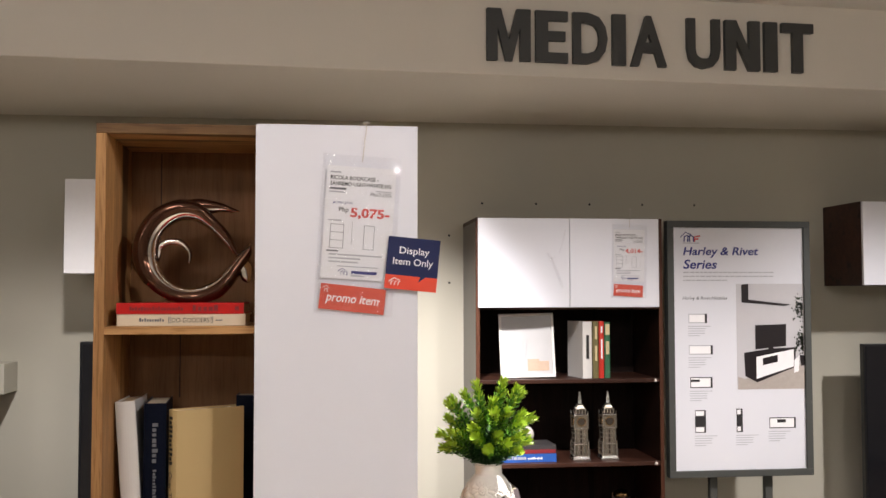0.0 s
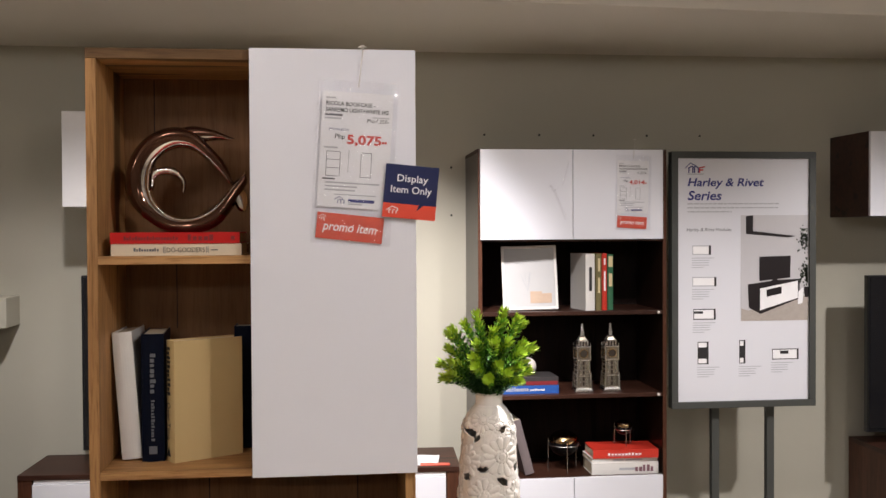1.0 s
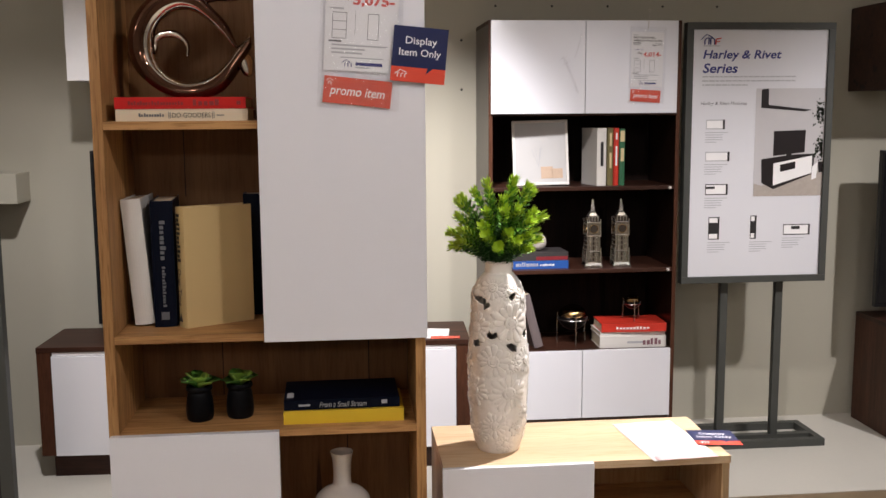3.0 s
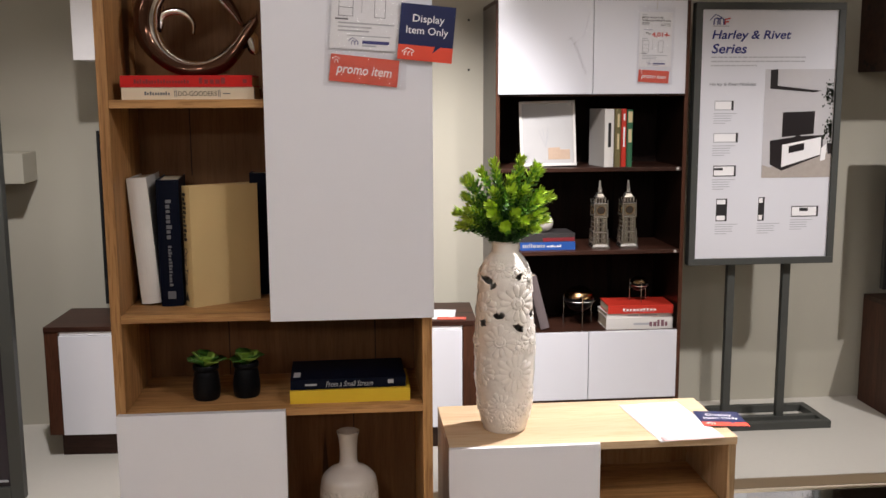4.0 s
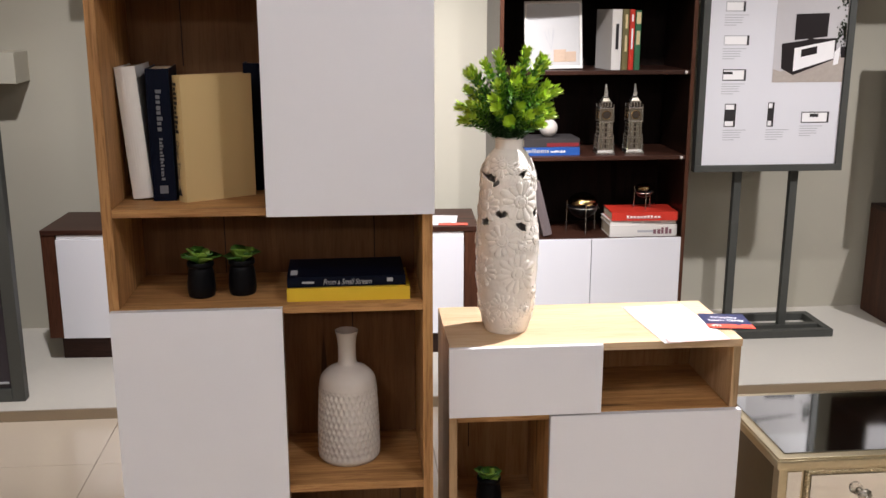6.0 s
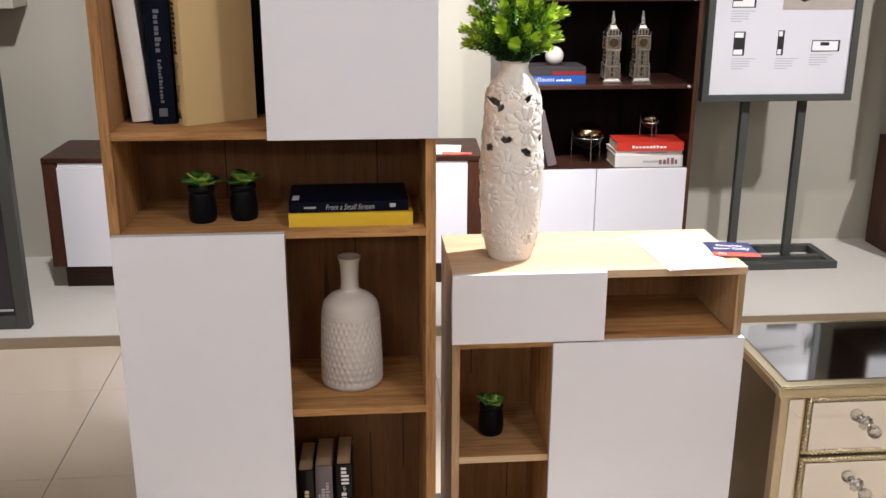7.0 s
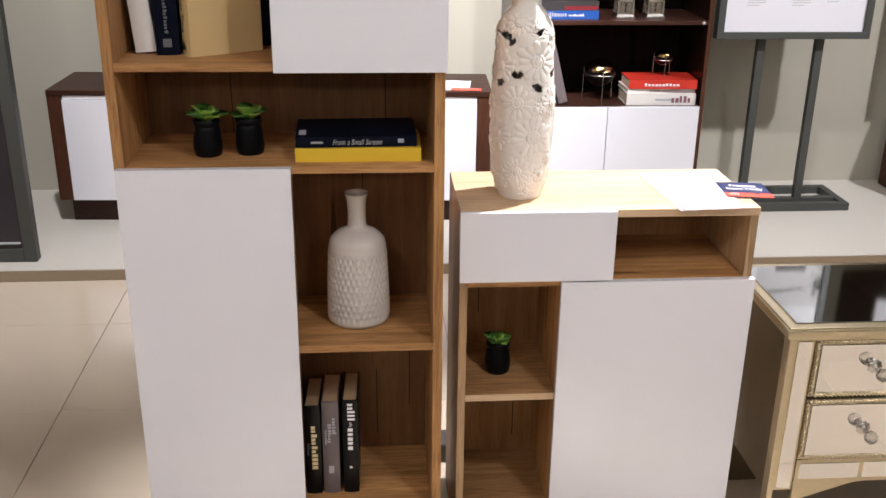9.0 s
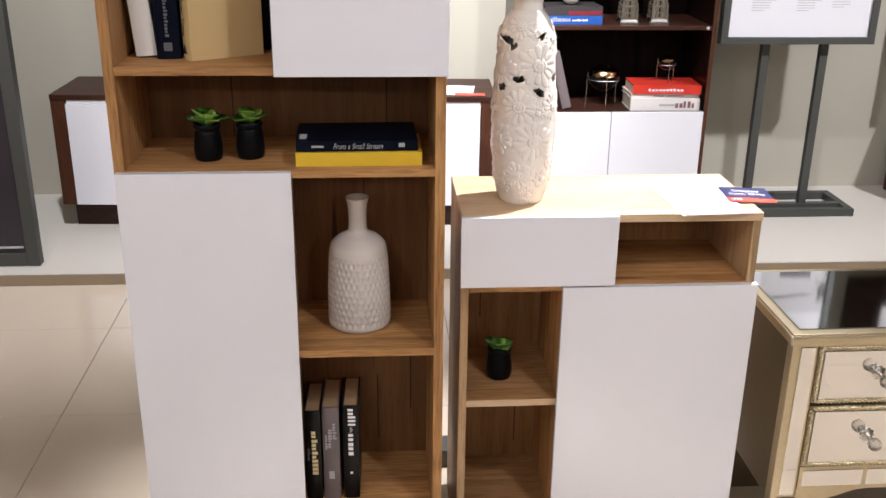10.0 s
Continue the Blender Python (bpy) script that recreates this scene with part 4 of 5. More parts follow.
    tube(bm, [(0, -0.03, 0.003), (0.001, -0.012, 0.004), (0.002, 0.012, 0.004), (0.004, 0.040, 0.003), (0.003, 0.050, 0.001), (0.006, 0.052, -0.004)], 0.0010, 5)
    tube(bm, [(-0.006, 0.046, 0.003), (0.003, 0.050, 0.003), (0.011, 0.047, 0.003)], [0.001, 0.0026, 0.001], 6)
    part("cable_tie", bm, ceramic_white, ob, "thin white tie")
    return ob


price_tag(0.5315, -0.002, 1.979, -3.6, 1.03, "white price sheet in a clear sleeve on the bookcase door")
price_tag(1.842, 2.4015, 2.022, -1.0, 1.08, "white price sheet in a clear sleeve on the wenge cabinet", False)


def display_card(m, label):
    ob = new("display_card")
    ob.matrix_basis = m @ Matrix.Diagonal((1.02, 1.02, 1.0, 1))
    tagged(ob, label, "notice card", "display item cards")
    bm = bmesh.new()
    add_box(bm, 0, 0.104, 0.0, 0.104, 0, 0.0012)
    base = part("card", bm, card_blue, ob)
    bm = bmesh.new()
    vs = [(0, 0, 0.0014), (0.104, 0, 0.0014), (0.104, 0.028, 0.0014), (0.080, 0.028, 0.0014), (0.066, 0.016, 0.0014), (0.070, 0.028, 0.0014), (0, 0.028, 0.0014)]
    bm.faces.new([bm.verts.new(v) for v in vs])
    part("red_band", bm, card_red, ob, "red lower band")
    for body, x0, x1, y0, y1 in (("Display", 0.024, 0.084, 0.067, 0.085), ("Item Only", 0.013, 0.093, 0.045, 0.063)):
        text_mesh("printed_word", body, ink_white, base, pose(x0, y0, 0.0013), x1 - x0, y1 - y0, 0.0002, bold=0.008)
    bm = bmesh.new()
    tube(bm, [(0.008, 0.014, 0.0016), (0.018, 0.022, 0.0016), (0.030, 0.018, 0.0016)], 0.0012, 4)
    for a in (0.013, 0.020, 0.027):
        tube(bm, [(a, 0.008, 0.0016), (a, 0.014, 0.0016), (a + 0.004, 0.016, 0.0016)], 0.0012, 4)
    part("printed_mark", bm, ink_white, base)


display_card(facing(0.573, -0.010, 1.693, -5.4), "navy and red notice card tucked behind the price sleeve")

# papers on the low cabinet and the media unit
def loose_sheet(m, w, d, label, colour=paper, curl=0.004):
    bm = bmesh.new()
    nx, ny = 10, 10
    g = [[bm.verts.new((w * i / nx, d * j / ny, 0.0012 + curl * max(0, noise.noise((i * 0.3, j * 0.3, w * 50))))) for i in range(nx + 1)] for j in range(ny + 1)]
    for j in range(ny):
        for i in range(nx):
            bm.faces.new((g[j][i], g[j][i + 1], g[j + 1][i + 1], g[j + 1][i]))
    ob = link("price_sheet", bm, colour, smooth=True)
    md = ob.modifiers.new("thick", "SOLIDIFY")
    md.thickness = 0.0006
    ob.matrix_basis = m
    return tagged(ob, label, "price sheet")


loose_sheet(pose(1.151, 0.087, 0.8622, 0, 0, 5.0), 0.152, 0.265, "white price sheet in clear plastic lying on pale oak")
loose_sheet(pose(1.158, 0.085, 0.8650, 0, 0, 3.0), 0.142, 0.028, "pale pink strip at the foot of a price sheet", mat("faded_red", (0.62, 0.42, 0.42), 0.5), 0.001)
display_card(pose(1.280, 0.170, 0.8665, 0, 1.5, -5), "navy and red notice card lying flat on pale oak")
loose_sheet(pose(0.78, 2.32, 0.6372, 0, 0, -8), 0.15, 0.2, "white price sheet lying on the media unit")
loose_sheet(pose(0.85, 2.30, 0.6386, 0, 0, -6), 0.13, 0.05, "red promotion strip lying on the media unit", promo_red, 0.002)


# ---- things in the tall bookcase ----
SH1, SH2, SH3, SH4, SH5 = 1.6175, 1.1935, 0.9925, 0.5985, 0.1815
TALL = "books in the oak bookcase"
b = book("book", 0.0405, 0.042, SH1, 0.254, 0.16, 0.0235, cover_cream, page_cream, "cream hardback lying under a red book", TALL, flat=True)
text_mesh("title", "DO-GOODERS", ink_black, b, facing(0.108, -0.0003, 0.0065), 0.074, 0.0095, 0.0003)
bars(b, facing(0.046, -0.0002, 0.008), ((0.055, 0.0012, -0.003, 0.013), (0.058, 0.0012, -0.003, 0.013), (0.139, 0.0012, -0.003, 0.013), (0.142, 0.0012, -0.003, 0.013), (0.148, 0.014, 0.002, 0.002)), ink_grey)
lettering(b, facing(0.044, -0.0002, 0.0085), 0.0, 10, 0.0050, 0.0, 0.007, ink_grey, 19)
b = book("book", 0.0395, 0.040, SH1 + 0.0238, 0.252, 0.16, 0.0225, mat("cover_scarlet", (0.50, 0.012, 0.010), 0.35, vary=0.05, spec=0.2), page_cream, "scarlet hardback lying on a cream book", TALL, flat=True)
ink_maroon = mat("ink_maroon", (0.20, 0.008, 0.008), 0.5)
lettering(b, facing(0.026, -0.0002, 0.007), 0.0, 19, 0.0056, 0.0, 0.008, ink_maroon, 20)
lettering(b, facing(0.150, -0.0002, 0.006), 0.0, 5, 0.0105, 0.0, 0.012, ink_maroon, 21)
bars(b, facing(0.026, -0.0002, 0.007), ((0.208, 0.008, 0, 0.008),), ink_maroon)


def fish():
    base_z = SH1 + 0.0465
    c = Thing("fish_sculpture", 0.165, 0.115, base_z, "bronze and chrome fish ring sculpture on stacked books", "sculpture")

    def at(u, v):
        return Vector((0.040 + (u - 12) * 0.000365 - 0.165, 0, (606 - v) * 0.000398))

    def sweep(bm, pairs, depth, steps=6, seg=20, bright=0.25):
        o = smooth_profile([(at(*p[0]).x + 1, at(*p[0]).z) for p in pairs], steps)
        i = smooth_profile([(at(*p[1]).x + 1, at(*p[1]).z) for p in pairs], steps)
        rings = []
        for k, ((ox, oz), (ix, iz)) in enumerate(zip(o, i)):
            O, I = Vector((ox - 1, 0, oz)), Vector((ix - 1, 0, iz))
            M, R = (O + I) / 2, (O - I) * 0.57
            d = min(depth, R.length * 1.1 + 0.003)
            rings.append([bm.verts.new(M + R * math.cos(a) + Vector((0, -d * math.sin(a) * (1.0 + 0.25 * math.cos(a)), 0))) for a in np.linspace(0, 2 * math.pi, seg, endpoint=False)])
        for a, b in zip(rings, rings[1:]):
            for k in range(seg):
                f = bm.faces.new((a[k], a[(k + 1) % seg], b[(k + 1) % seg], b[k]))
                ang = (k + 0.5) / seg * 2 * math.pi
                f.material_index = 1 if math.cos(ang) < -bright else 0
        bm.faces.new(rings[0]), bm.faces.new(rings[-1])

    for name, pairs, depth, seg, bright in (
            ("body", [((648, 350), (628, 356)), ((600, 250), (565, 285)), ((520, 165), (480, 210)), ((430, 88), (410, 172)), ((300, 72), (330, 168)), ((170, 128), (255, 205)), ((86, 235), (203, 270)), ((62, 350), (187, 345)),
                      ((100, 465), (205, 425)), ((205, 560), (265, 495)), ((325, 604), (340, 528)), ((440, 606), (430, 525)), ((545, 575), (520, 485)), ((618, 510), (588, 425)), ((676, 430), (645, 360)), ((727, 345), (718, 288))], 0.027, 32, 0.46),
            ("fin", [((330, 80), (390, 150)), ((430, 62), (440, 140)), ((540, 80), (545, 128)), ((610, 104), (610, 130)), ((657, 122), (657, 126))], 0.014, 20, 0.35),
            ("curl", [((200, 390), (215, 350)), ((200, 300), (222, 325)), ((262, 272), (262, 305)), ((335, 280), (322, 312)), ((385, 340), (362, 345)), ((378, 402), (366, 398))], 0.012, 20, -0.45),
            ("tail_fin", [((655, 440), (690, 380)), ((675, 485), (722, 420)), ((705, 503), (722, 490))], 0.014, 20, -0.5)):
        bm = bmesh.new()
        sweep(bm, pairs, depth, 6, seg, bright)
        link(name, bm, [bronze, chrome], c.ob, "", True)


fish()

# upright books on the second shelf
b = book("book", 0.043, 0.116, SH2 + 0.003, 0.040, 0.14, 0.262, cover_white, page_cream, "white hardback leaning against a navy one", TALL, 0, -4.2)
b = book("book", 0.085, 0.104, SH2, 0.045, 0.15, 0.262, cover_navy, page_cream, "navy hardback standing between pale books", TALL, 4)
bars(b, facing(0.0225, -0.0045, 0.222) @ pose(0, 0, 0, 0, 0, -90), ((0.19, 0.016, -0.008, 0.016),), ink_grey)
lettering(b, facing(0.0225, -0.0045, 0.222) @ pose(0, 0, 0, 0, 0, -90), 0.0, 8, 0.0105, -0.005, 0.011, ink_grey, 12)
lettering(b, facing(0.0225, -0.0045, 0.222) @ pose(0, 0, 0, 0, 0, -90), 0.095, 13, 0.0066, -0.0035, 0.007, ink_grey, 13)
b = book("book", 0.134, 0.115, SH2, 0.040, 0.150, 0.249, cover_tan, page_cream, "tan clothbound hardback turned towards the room", TALL, -59)
spine(b, "Over Time", ink_black, 0.040, 0.045, 0.122, 0.42)
lettering(b, facing(0.020, -0.0045, 0.236) @ pose(0, 0, 0, 0, 0, -90), 0.0, 11, 0.0092, -0.006, 0.015, cover_black, 11)
bm = bmesh.new()
bm.faces.new([bm.verts.new(v) for v in ((0.010, -0.0048, 0.012), (0.030, -0.0048, 0.012), (0.020, -0.0052, 0.032))])
part("printed_mark", bm, cover_black, b)
book("book", 0.262, 0.212, SH2, 0.045, 0.064, 0.266, cover_navy, page_cream, "navy book standing in the shelf's back", TALL, 0)


# succulents
def succulent_pot(x, y, z, s, seed, spread):
    random.seed(seed)
    c = Thing("potted_succulent", x, y, z, "small green artificial succulent in a matt black pot", "potted plant", "succulents in black pots")
    k0 = 1.15 * s
    pr = smooth_profile([(0.001, 0), (0.0225 * s, 0.0), (0.0275 * s, 0.006 * k0), (0.0288 * s, 0.022 * k0), (0.0258 * s, 0.046 * k0), (0.0235 * s, 0.054 * k0), (0.0268 * s, 0.057 * k0), (0.0272 * s, 0.061 * k0), (0.0255 * s, 0.065 * k0), (0.021 * s, 0.063 * k0), (0.018 * s, 0.055 * k0), (0.001, 0.054 * k0)], 4)
    pot = part("pot", lathe(pr, 32), black_pot, c.ob, "matt black pot", True)
    for ring, (n, tilt, length, width) in enumerate(((5, 52, 0.040, 0.040), (5, 28, 0.034, 0.038), (3, 10, 0.027, 0.028))):
        for k in range(n):
            a = 360 * k / n + ring * 31 + random.uniform(-8, 8)
            tl, L, Wd = tilt + random.uniform(-9, 9), length * spread * random.uniform(0.85, 1.1), width * random.uniform(0.85, 1.1)
            bm = bmesh.new()
            rows = []
            for j in range(9):
                t = j / 8
                w = Wd * 0.62 * (0.18 + t ** 0.9) * max(0.0, 1 - t ** 4) ** 0.6 + 0.0006
                lift = -0.25 * L * t * t
                rows.append([bm.verts.new((sx * w, L * t, lift + abs(sx) * w * 0.35 + up)) for sx, up in ((-1, 0), (0, 0.0015), (1, 0), (0, -0.0022))])
            for p, q in zip(rows, rows[1:]):
                for i in range(4):
                    bm.faces.new((p[i], p[(i + 1) % 4], q[(i + 1) % 4], q[i]))
            bm.transform(pose(0, 0, 0.059 * k0, 0, 0, a) @ pose(0, 0.003, 0, 90 - tl))
            part("leaf", bm, succulent if (ring > 0) ^ (k % 3 == 0) else succulent_dark, c.ob, "", True)


succulent_pot(0.169, 0.105, SH3, 1.0, 3, 1.12)
succulent_pot(0.251, 0.117, SH3, 1.0, 5, 1.08)
succulent_pot(0.789, 0.228, 0.4165, 1.06, 8, 0.85)
random.seed(0)

b = book("book", 0.346, 0.045, SH3, 0.249, 0.15, 0.027, cover_yellow, page_cream, "yellow hardback lying under a dark one", TALL, flat=True)
b = book("book", 0.347, 0.052, SH3 + 0.0275, 0.240, 0.15, 0.021, cover_navy, page_cream, "navy hardback lying on a yellow book", TALL, 1, flat=True)
text_mesh("title", "From a Small Stream", ink_pale, b, facing(0.073, -0.0003, 0.0045), 0.098, 0.0115, 0.0003, slant=0.35)
bars(b, facing(0.03, -0.0002, 0.008), ((0, 0.024, 0, 0.004), (0.172, 0.012, 0, 0.008)), ink_pale)
bars(b, pose(0.006, 0.02, 0.0211, 0, 0, 0), ((0, 0.014, 0.0, 0.035),), ink_pale)

# books on the bottom shelf
for x, w, h, cover, label in ((0.336, 0.035, 0.231, cover_black, "black hardback at the end of a short row"), (0.3755, 0.0370, 0.240, cover_grey, "grey hardback between two black ones"), (0.4215, 0.0345, 0.2425, cover_black, "black hardback with large white spine lettering")):
    b = book("book", x, 0.092, SH5, w, 0.135, h, cover, page_brown, label, TALL, -1.5)
    down = facing(w / 2, -0.0045, h) @ pose(0, 0, 0, 0, 0, -90)
    if x < 0.35:
        lettering(b, down, 0.050, 11, 0.0105, -0.003, 0.013, foil, 2)
        lettering(b, down, 0.095, 6, 0.0055, -0.013, 0.006, ink_grey, 3)
    elif x < 0.4:
        lettering(b, down, 0.040, 6, 0.0072, 0.004, 0.009, ink_pale, 4)
        lettering(b, down, 0.055, 7, 0.0072, -0.006, 0.008, ink_pale, 5)
        lettering(b, down, 0.070, 6, 0.0066, -0.013, 0.006, ink_pale, 6)
        bars(b, down, ((0.165, 0.020, -0.006, 0.012),), ink_pale)
    else:
        lettering(b, down, 0.006, 5, 0.0094, -0.006, 0.017, ink_white, 7)
        lettering(b, down, 0.054, 3, 0.0048, -0.002, 0.007, ink_pale, 8)
        lettering(b, down, 0.070, 5, 0.0118, -0.006, 0.016, ink_white, 9)
        bars(b, down, ((0.170, 0.006, -0.003, 0.006),), ink_white)


# dimpled bottle vase
def bottle():
    c = Thing("bottle_vase", 0.463, 0.155, SH4, "white glazed bottle vase with dimpled body", "vase")
    key = [(0.001, 0.001), (0.055, 0.0), (0.0665, 0.006), (0.069, 0.02), (0.0675, 0.09), (0.0645, 0.155), (0.063, 0.175), (0.058, 0.192), (0.043, 0.207), (0.0265, 0.216), (0.0205, 0.224), (0.0195, 0.25), (0.0212, 0.275), (0.0248, 0.291), (0.0245, 0.293), (0.019, 0.285), (0.016, 0.25)]
    pr = smooth_profile(key, 9)

    def dimple(a, z, r):
        if 0.012 < z < 0.172 and r > 0.055:
            n = 34
            v = z / 0.0150
            u = a / (2 * math.pi) * n + (0.5 if int(v) % 2 else 0)
            du, dv = (u % 1) - 0.5, (v % 1) - 0.5
            fade = min(1, (0.172 - z) / 0.01, (z - 0.012) / 0.008)
            return r - 0.0044 * fade * max(0, 1 - (abs(du) * 1.25 + abs(dv) * 0.75) ** 2 * 2.6)
        return r

    out = []
    for (r0, z0), (r1, z1) in zip(pr, pr[1:]):
        m = max(1, int((z1 - z0) / 0.0022))
        out += [(r0 + (r1 - r0) * k / m, z0 + (z1 - z0) * k / m) for k in range(m)]
    out.append(pr[-1])
    cut = next(i for i, q in enumerate(out) if q[1] > 0.219)
    link("body", lathe(out[:cut + 1], 208, dimple), ceramic_white, c.ob, "dimpled white body", True)
    link("neck", lathe(out[cut:], 64, close=False), ceramic_white, c.ob, "smooth flared neck", True)


bottle()


# tall vase with raised daisies
def daisy_vase():
    c = Thing("daisy_vase", 0.824, 0.228, 0.8622, "tall cream ceramic vase with raised daisies and cut-outs", "vase")
    key = [(0.044, 0.0), (0.048, 0.012), (0.0585, 0.06), (0.063, 0.11), (0.0655, 0.165), (0.0635, 0.23), (0.0595, 0.295), (0.0570, 0.345), (0.0505, 0.375), (0.041, 0.394), (0.032, 0.405), (0.0275, 0.411), (0.0265, 0.425), (0.028, 0.434)]
    pr = smooth_profile(key, 22)
    front = -math.pi / 2
    blooms = [(front - 0.40, 0.382, 0.60), (front + 0.31, 0.304, 1.0), (front - 0.33, 0.218, 0.84), (front + 0.21, 0.145, 0.98), (front - 0.29, 0.070, 0.66), (front - 1.05, 0.292, 0.78), (front - 1.05, 0.150, 0.80),
              (front + 0.95, 0.215, 0.72), (front + 0.62, 0.060, 0.44), (front + 0.12, 0.024, 0.44), (front - 0.95, 0.050, 0.55), (front + 0.95, 0.355, 0.55), (front + 0.30, 0.372, 0.30), (front + 0.95, 0.095, 0.42), (front + 0.28, 0.205, 0.34)]
    for row in range(5):
        for k in range(4):
            blooms.append((math.pi / 2 + (k - 1.5 + 0.4 * (row % 2)) * 0.86, 0.045 + row * 0.078 + random.uniform(-0.01, 0.01), random.uniform(0.65, 1.0)))
    blooms = [(ba, bz, s, random.uniform(0, 6), random.uniform(0, 0.0012), random.choice((13, 14, 15))) for ba, bz, s in blooms]

    def relief(a, z, r):
        if z > 0.400:
            return r
        best = 0.0
        for ba, bz, s, ph, lift, petals in blooms:
            du = (a - ba + math.pi) % (2 * math.pi) - math.pi
            x, y = du * max(r, 0.045), z - bz
            d = math.hypot(x, y) / (s * 1.08)
            if d > 0.046:
                continue
            turn = math.atan2(y, x) + ph
            if d < 0.0125:
                # flat centre disc with a rounded rim and a groove inside it
                h = 0.0050 - 0.0018 * math.exp(-((d - 0.0080) / 0.0013) ** 2)
                if d > 0.0108:
                    h -= 0.0036 * ((d - 0.0108) / 0.0017) ** 2
            else:
                k = math.floor(turn * petals / (2 * math.pi))
                g = math.sin(math.pi * (turn * petals / (2 * math.pi) - k))
                lim = 0.039 + 0.005 * math.sin(k * 2.4 + ph)
                e = (d - 0.0125) / (lim - 0.0125)
                width = 1 - max(0.0, (e - 0.62) / 0.38) ** 2 if e < 1 else 0
                cross = (g - (1 - 0.82 * width)) / (0.82 * width + 1e-4) if width > 0 else -1
                if cross <= 0:
                    continue
                h = 0.0003 + 0.0022 * min(1, cross * 1.2) ** 0.7 * (0.6 + 0.5 * e)
            best = max(best, (h + lift) * (0.55 + 0.45 * s))
        ground = 0.0009 * noise.noise((math.cos(a) * 4, math.sin(a) * 4, z * 60)) + 0.0005 * noise.noise((math.cos(a) * 11, math.sin(a) * 11, z * 160))
        fade = min(1.0, (0.400 - z) / 0.012)
        return r + fade * (-0.0014 + max(best, ground + 0.0006))

    out = []
    for (r0, z0), (r1, z1) in zip(pr, pr[1:]):
        out.append((r0, z0))
        if z1 - z0 > 0.003:
            out.append(((r0 + r1) / 2, (z0 + z1) / 2))
    bm = lathe(out + [pr[-1]], 340, relief)
    cuts = [(-0.047, 0.356, 0.7), (-0.039, 0.350, 0.75), (-0.032, 0.341, 0.75), (0.021, 0.362, 0.75), (-0.022, 0.275, 0.95), (0.020, 0.250, 1.0), (-0.052, 0.257, 0.8), (0.051, 0.274, 0.8)]
    gone = []
    for f in bm.faces:
        p = f.calc_center_median()
        if p.y < 0:
            for hx, hz, s in cuts:
                w = hx * 61 + hz * 17
                u, v = (p.x - hx) * math.cos(w) + (p.z - hz) * math.sin(w), (p.z - hz) * math.cos(w) - (p.x - hx) * math.sin(w)
                q = noise.noise((p.x * 190, p.z * 190, hx * 40)) * 0.45
                if math.hypot(u * 0.80, v * 1.25 + 0.25 * abs(u)) < 0.0098 * s * (1 + q):
                    gone.append(f)
                    break
    bmesh.ops.delete(bm, geom=gone, context="FACES")
    lip = bmesh.new()
    tube(lip, [(0.0265 * math.cos(a), 0.0265 * math.sin(a), 0.4345) for a in np.linspace(0, 2 * math.pi, 41)], 0.0026, 8, cap=False)
    part("lip", lip, ceramic, c.ob, "rounded cream lip", True)
    ob = link("body", bm, ceramic, c.ob, "", True)
    md = ob.modifiers.new("wall", "SOLIDIFY")
    md.thickness, md.offset = 0.004, -1


daisy_vase()


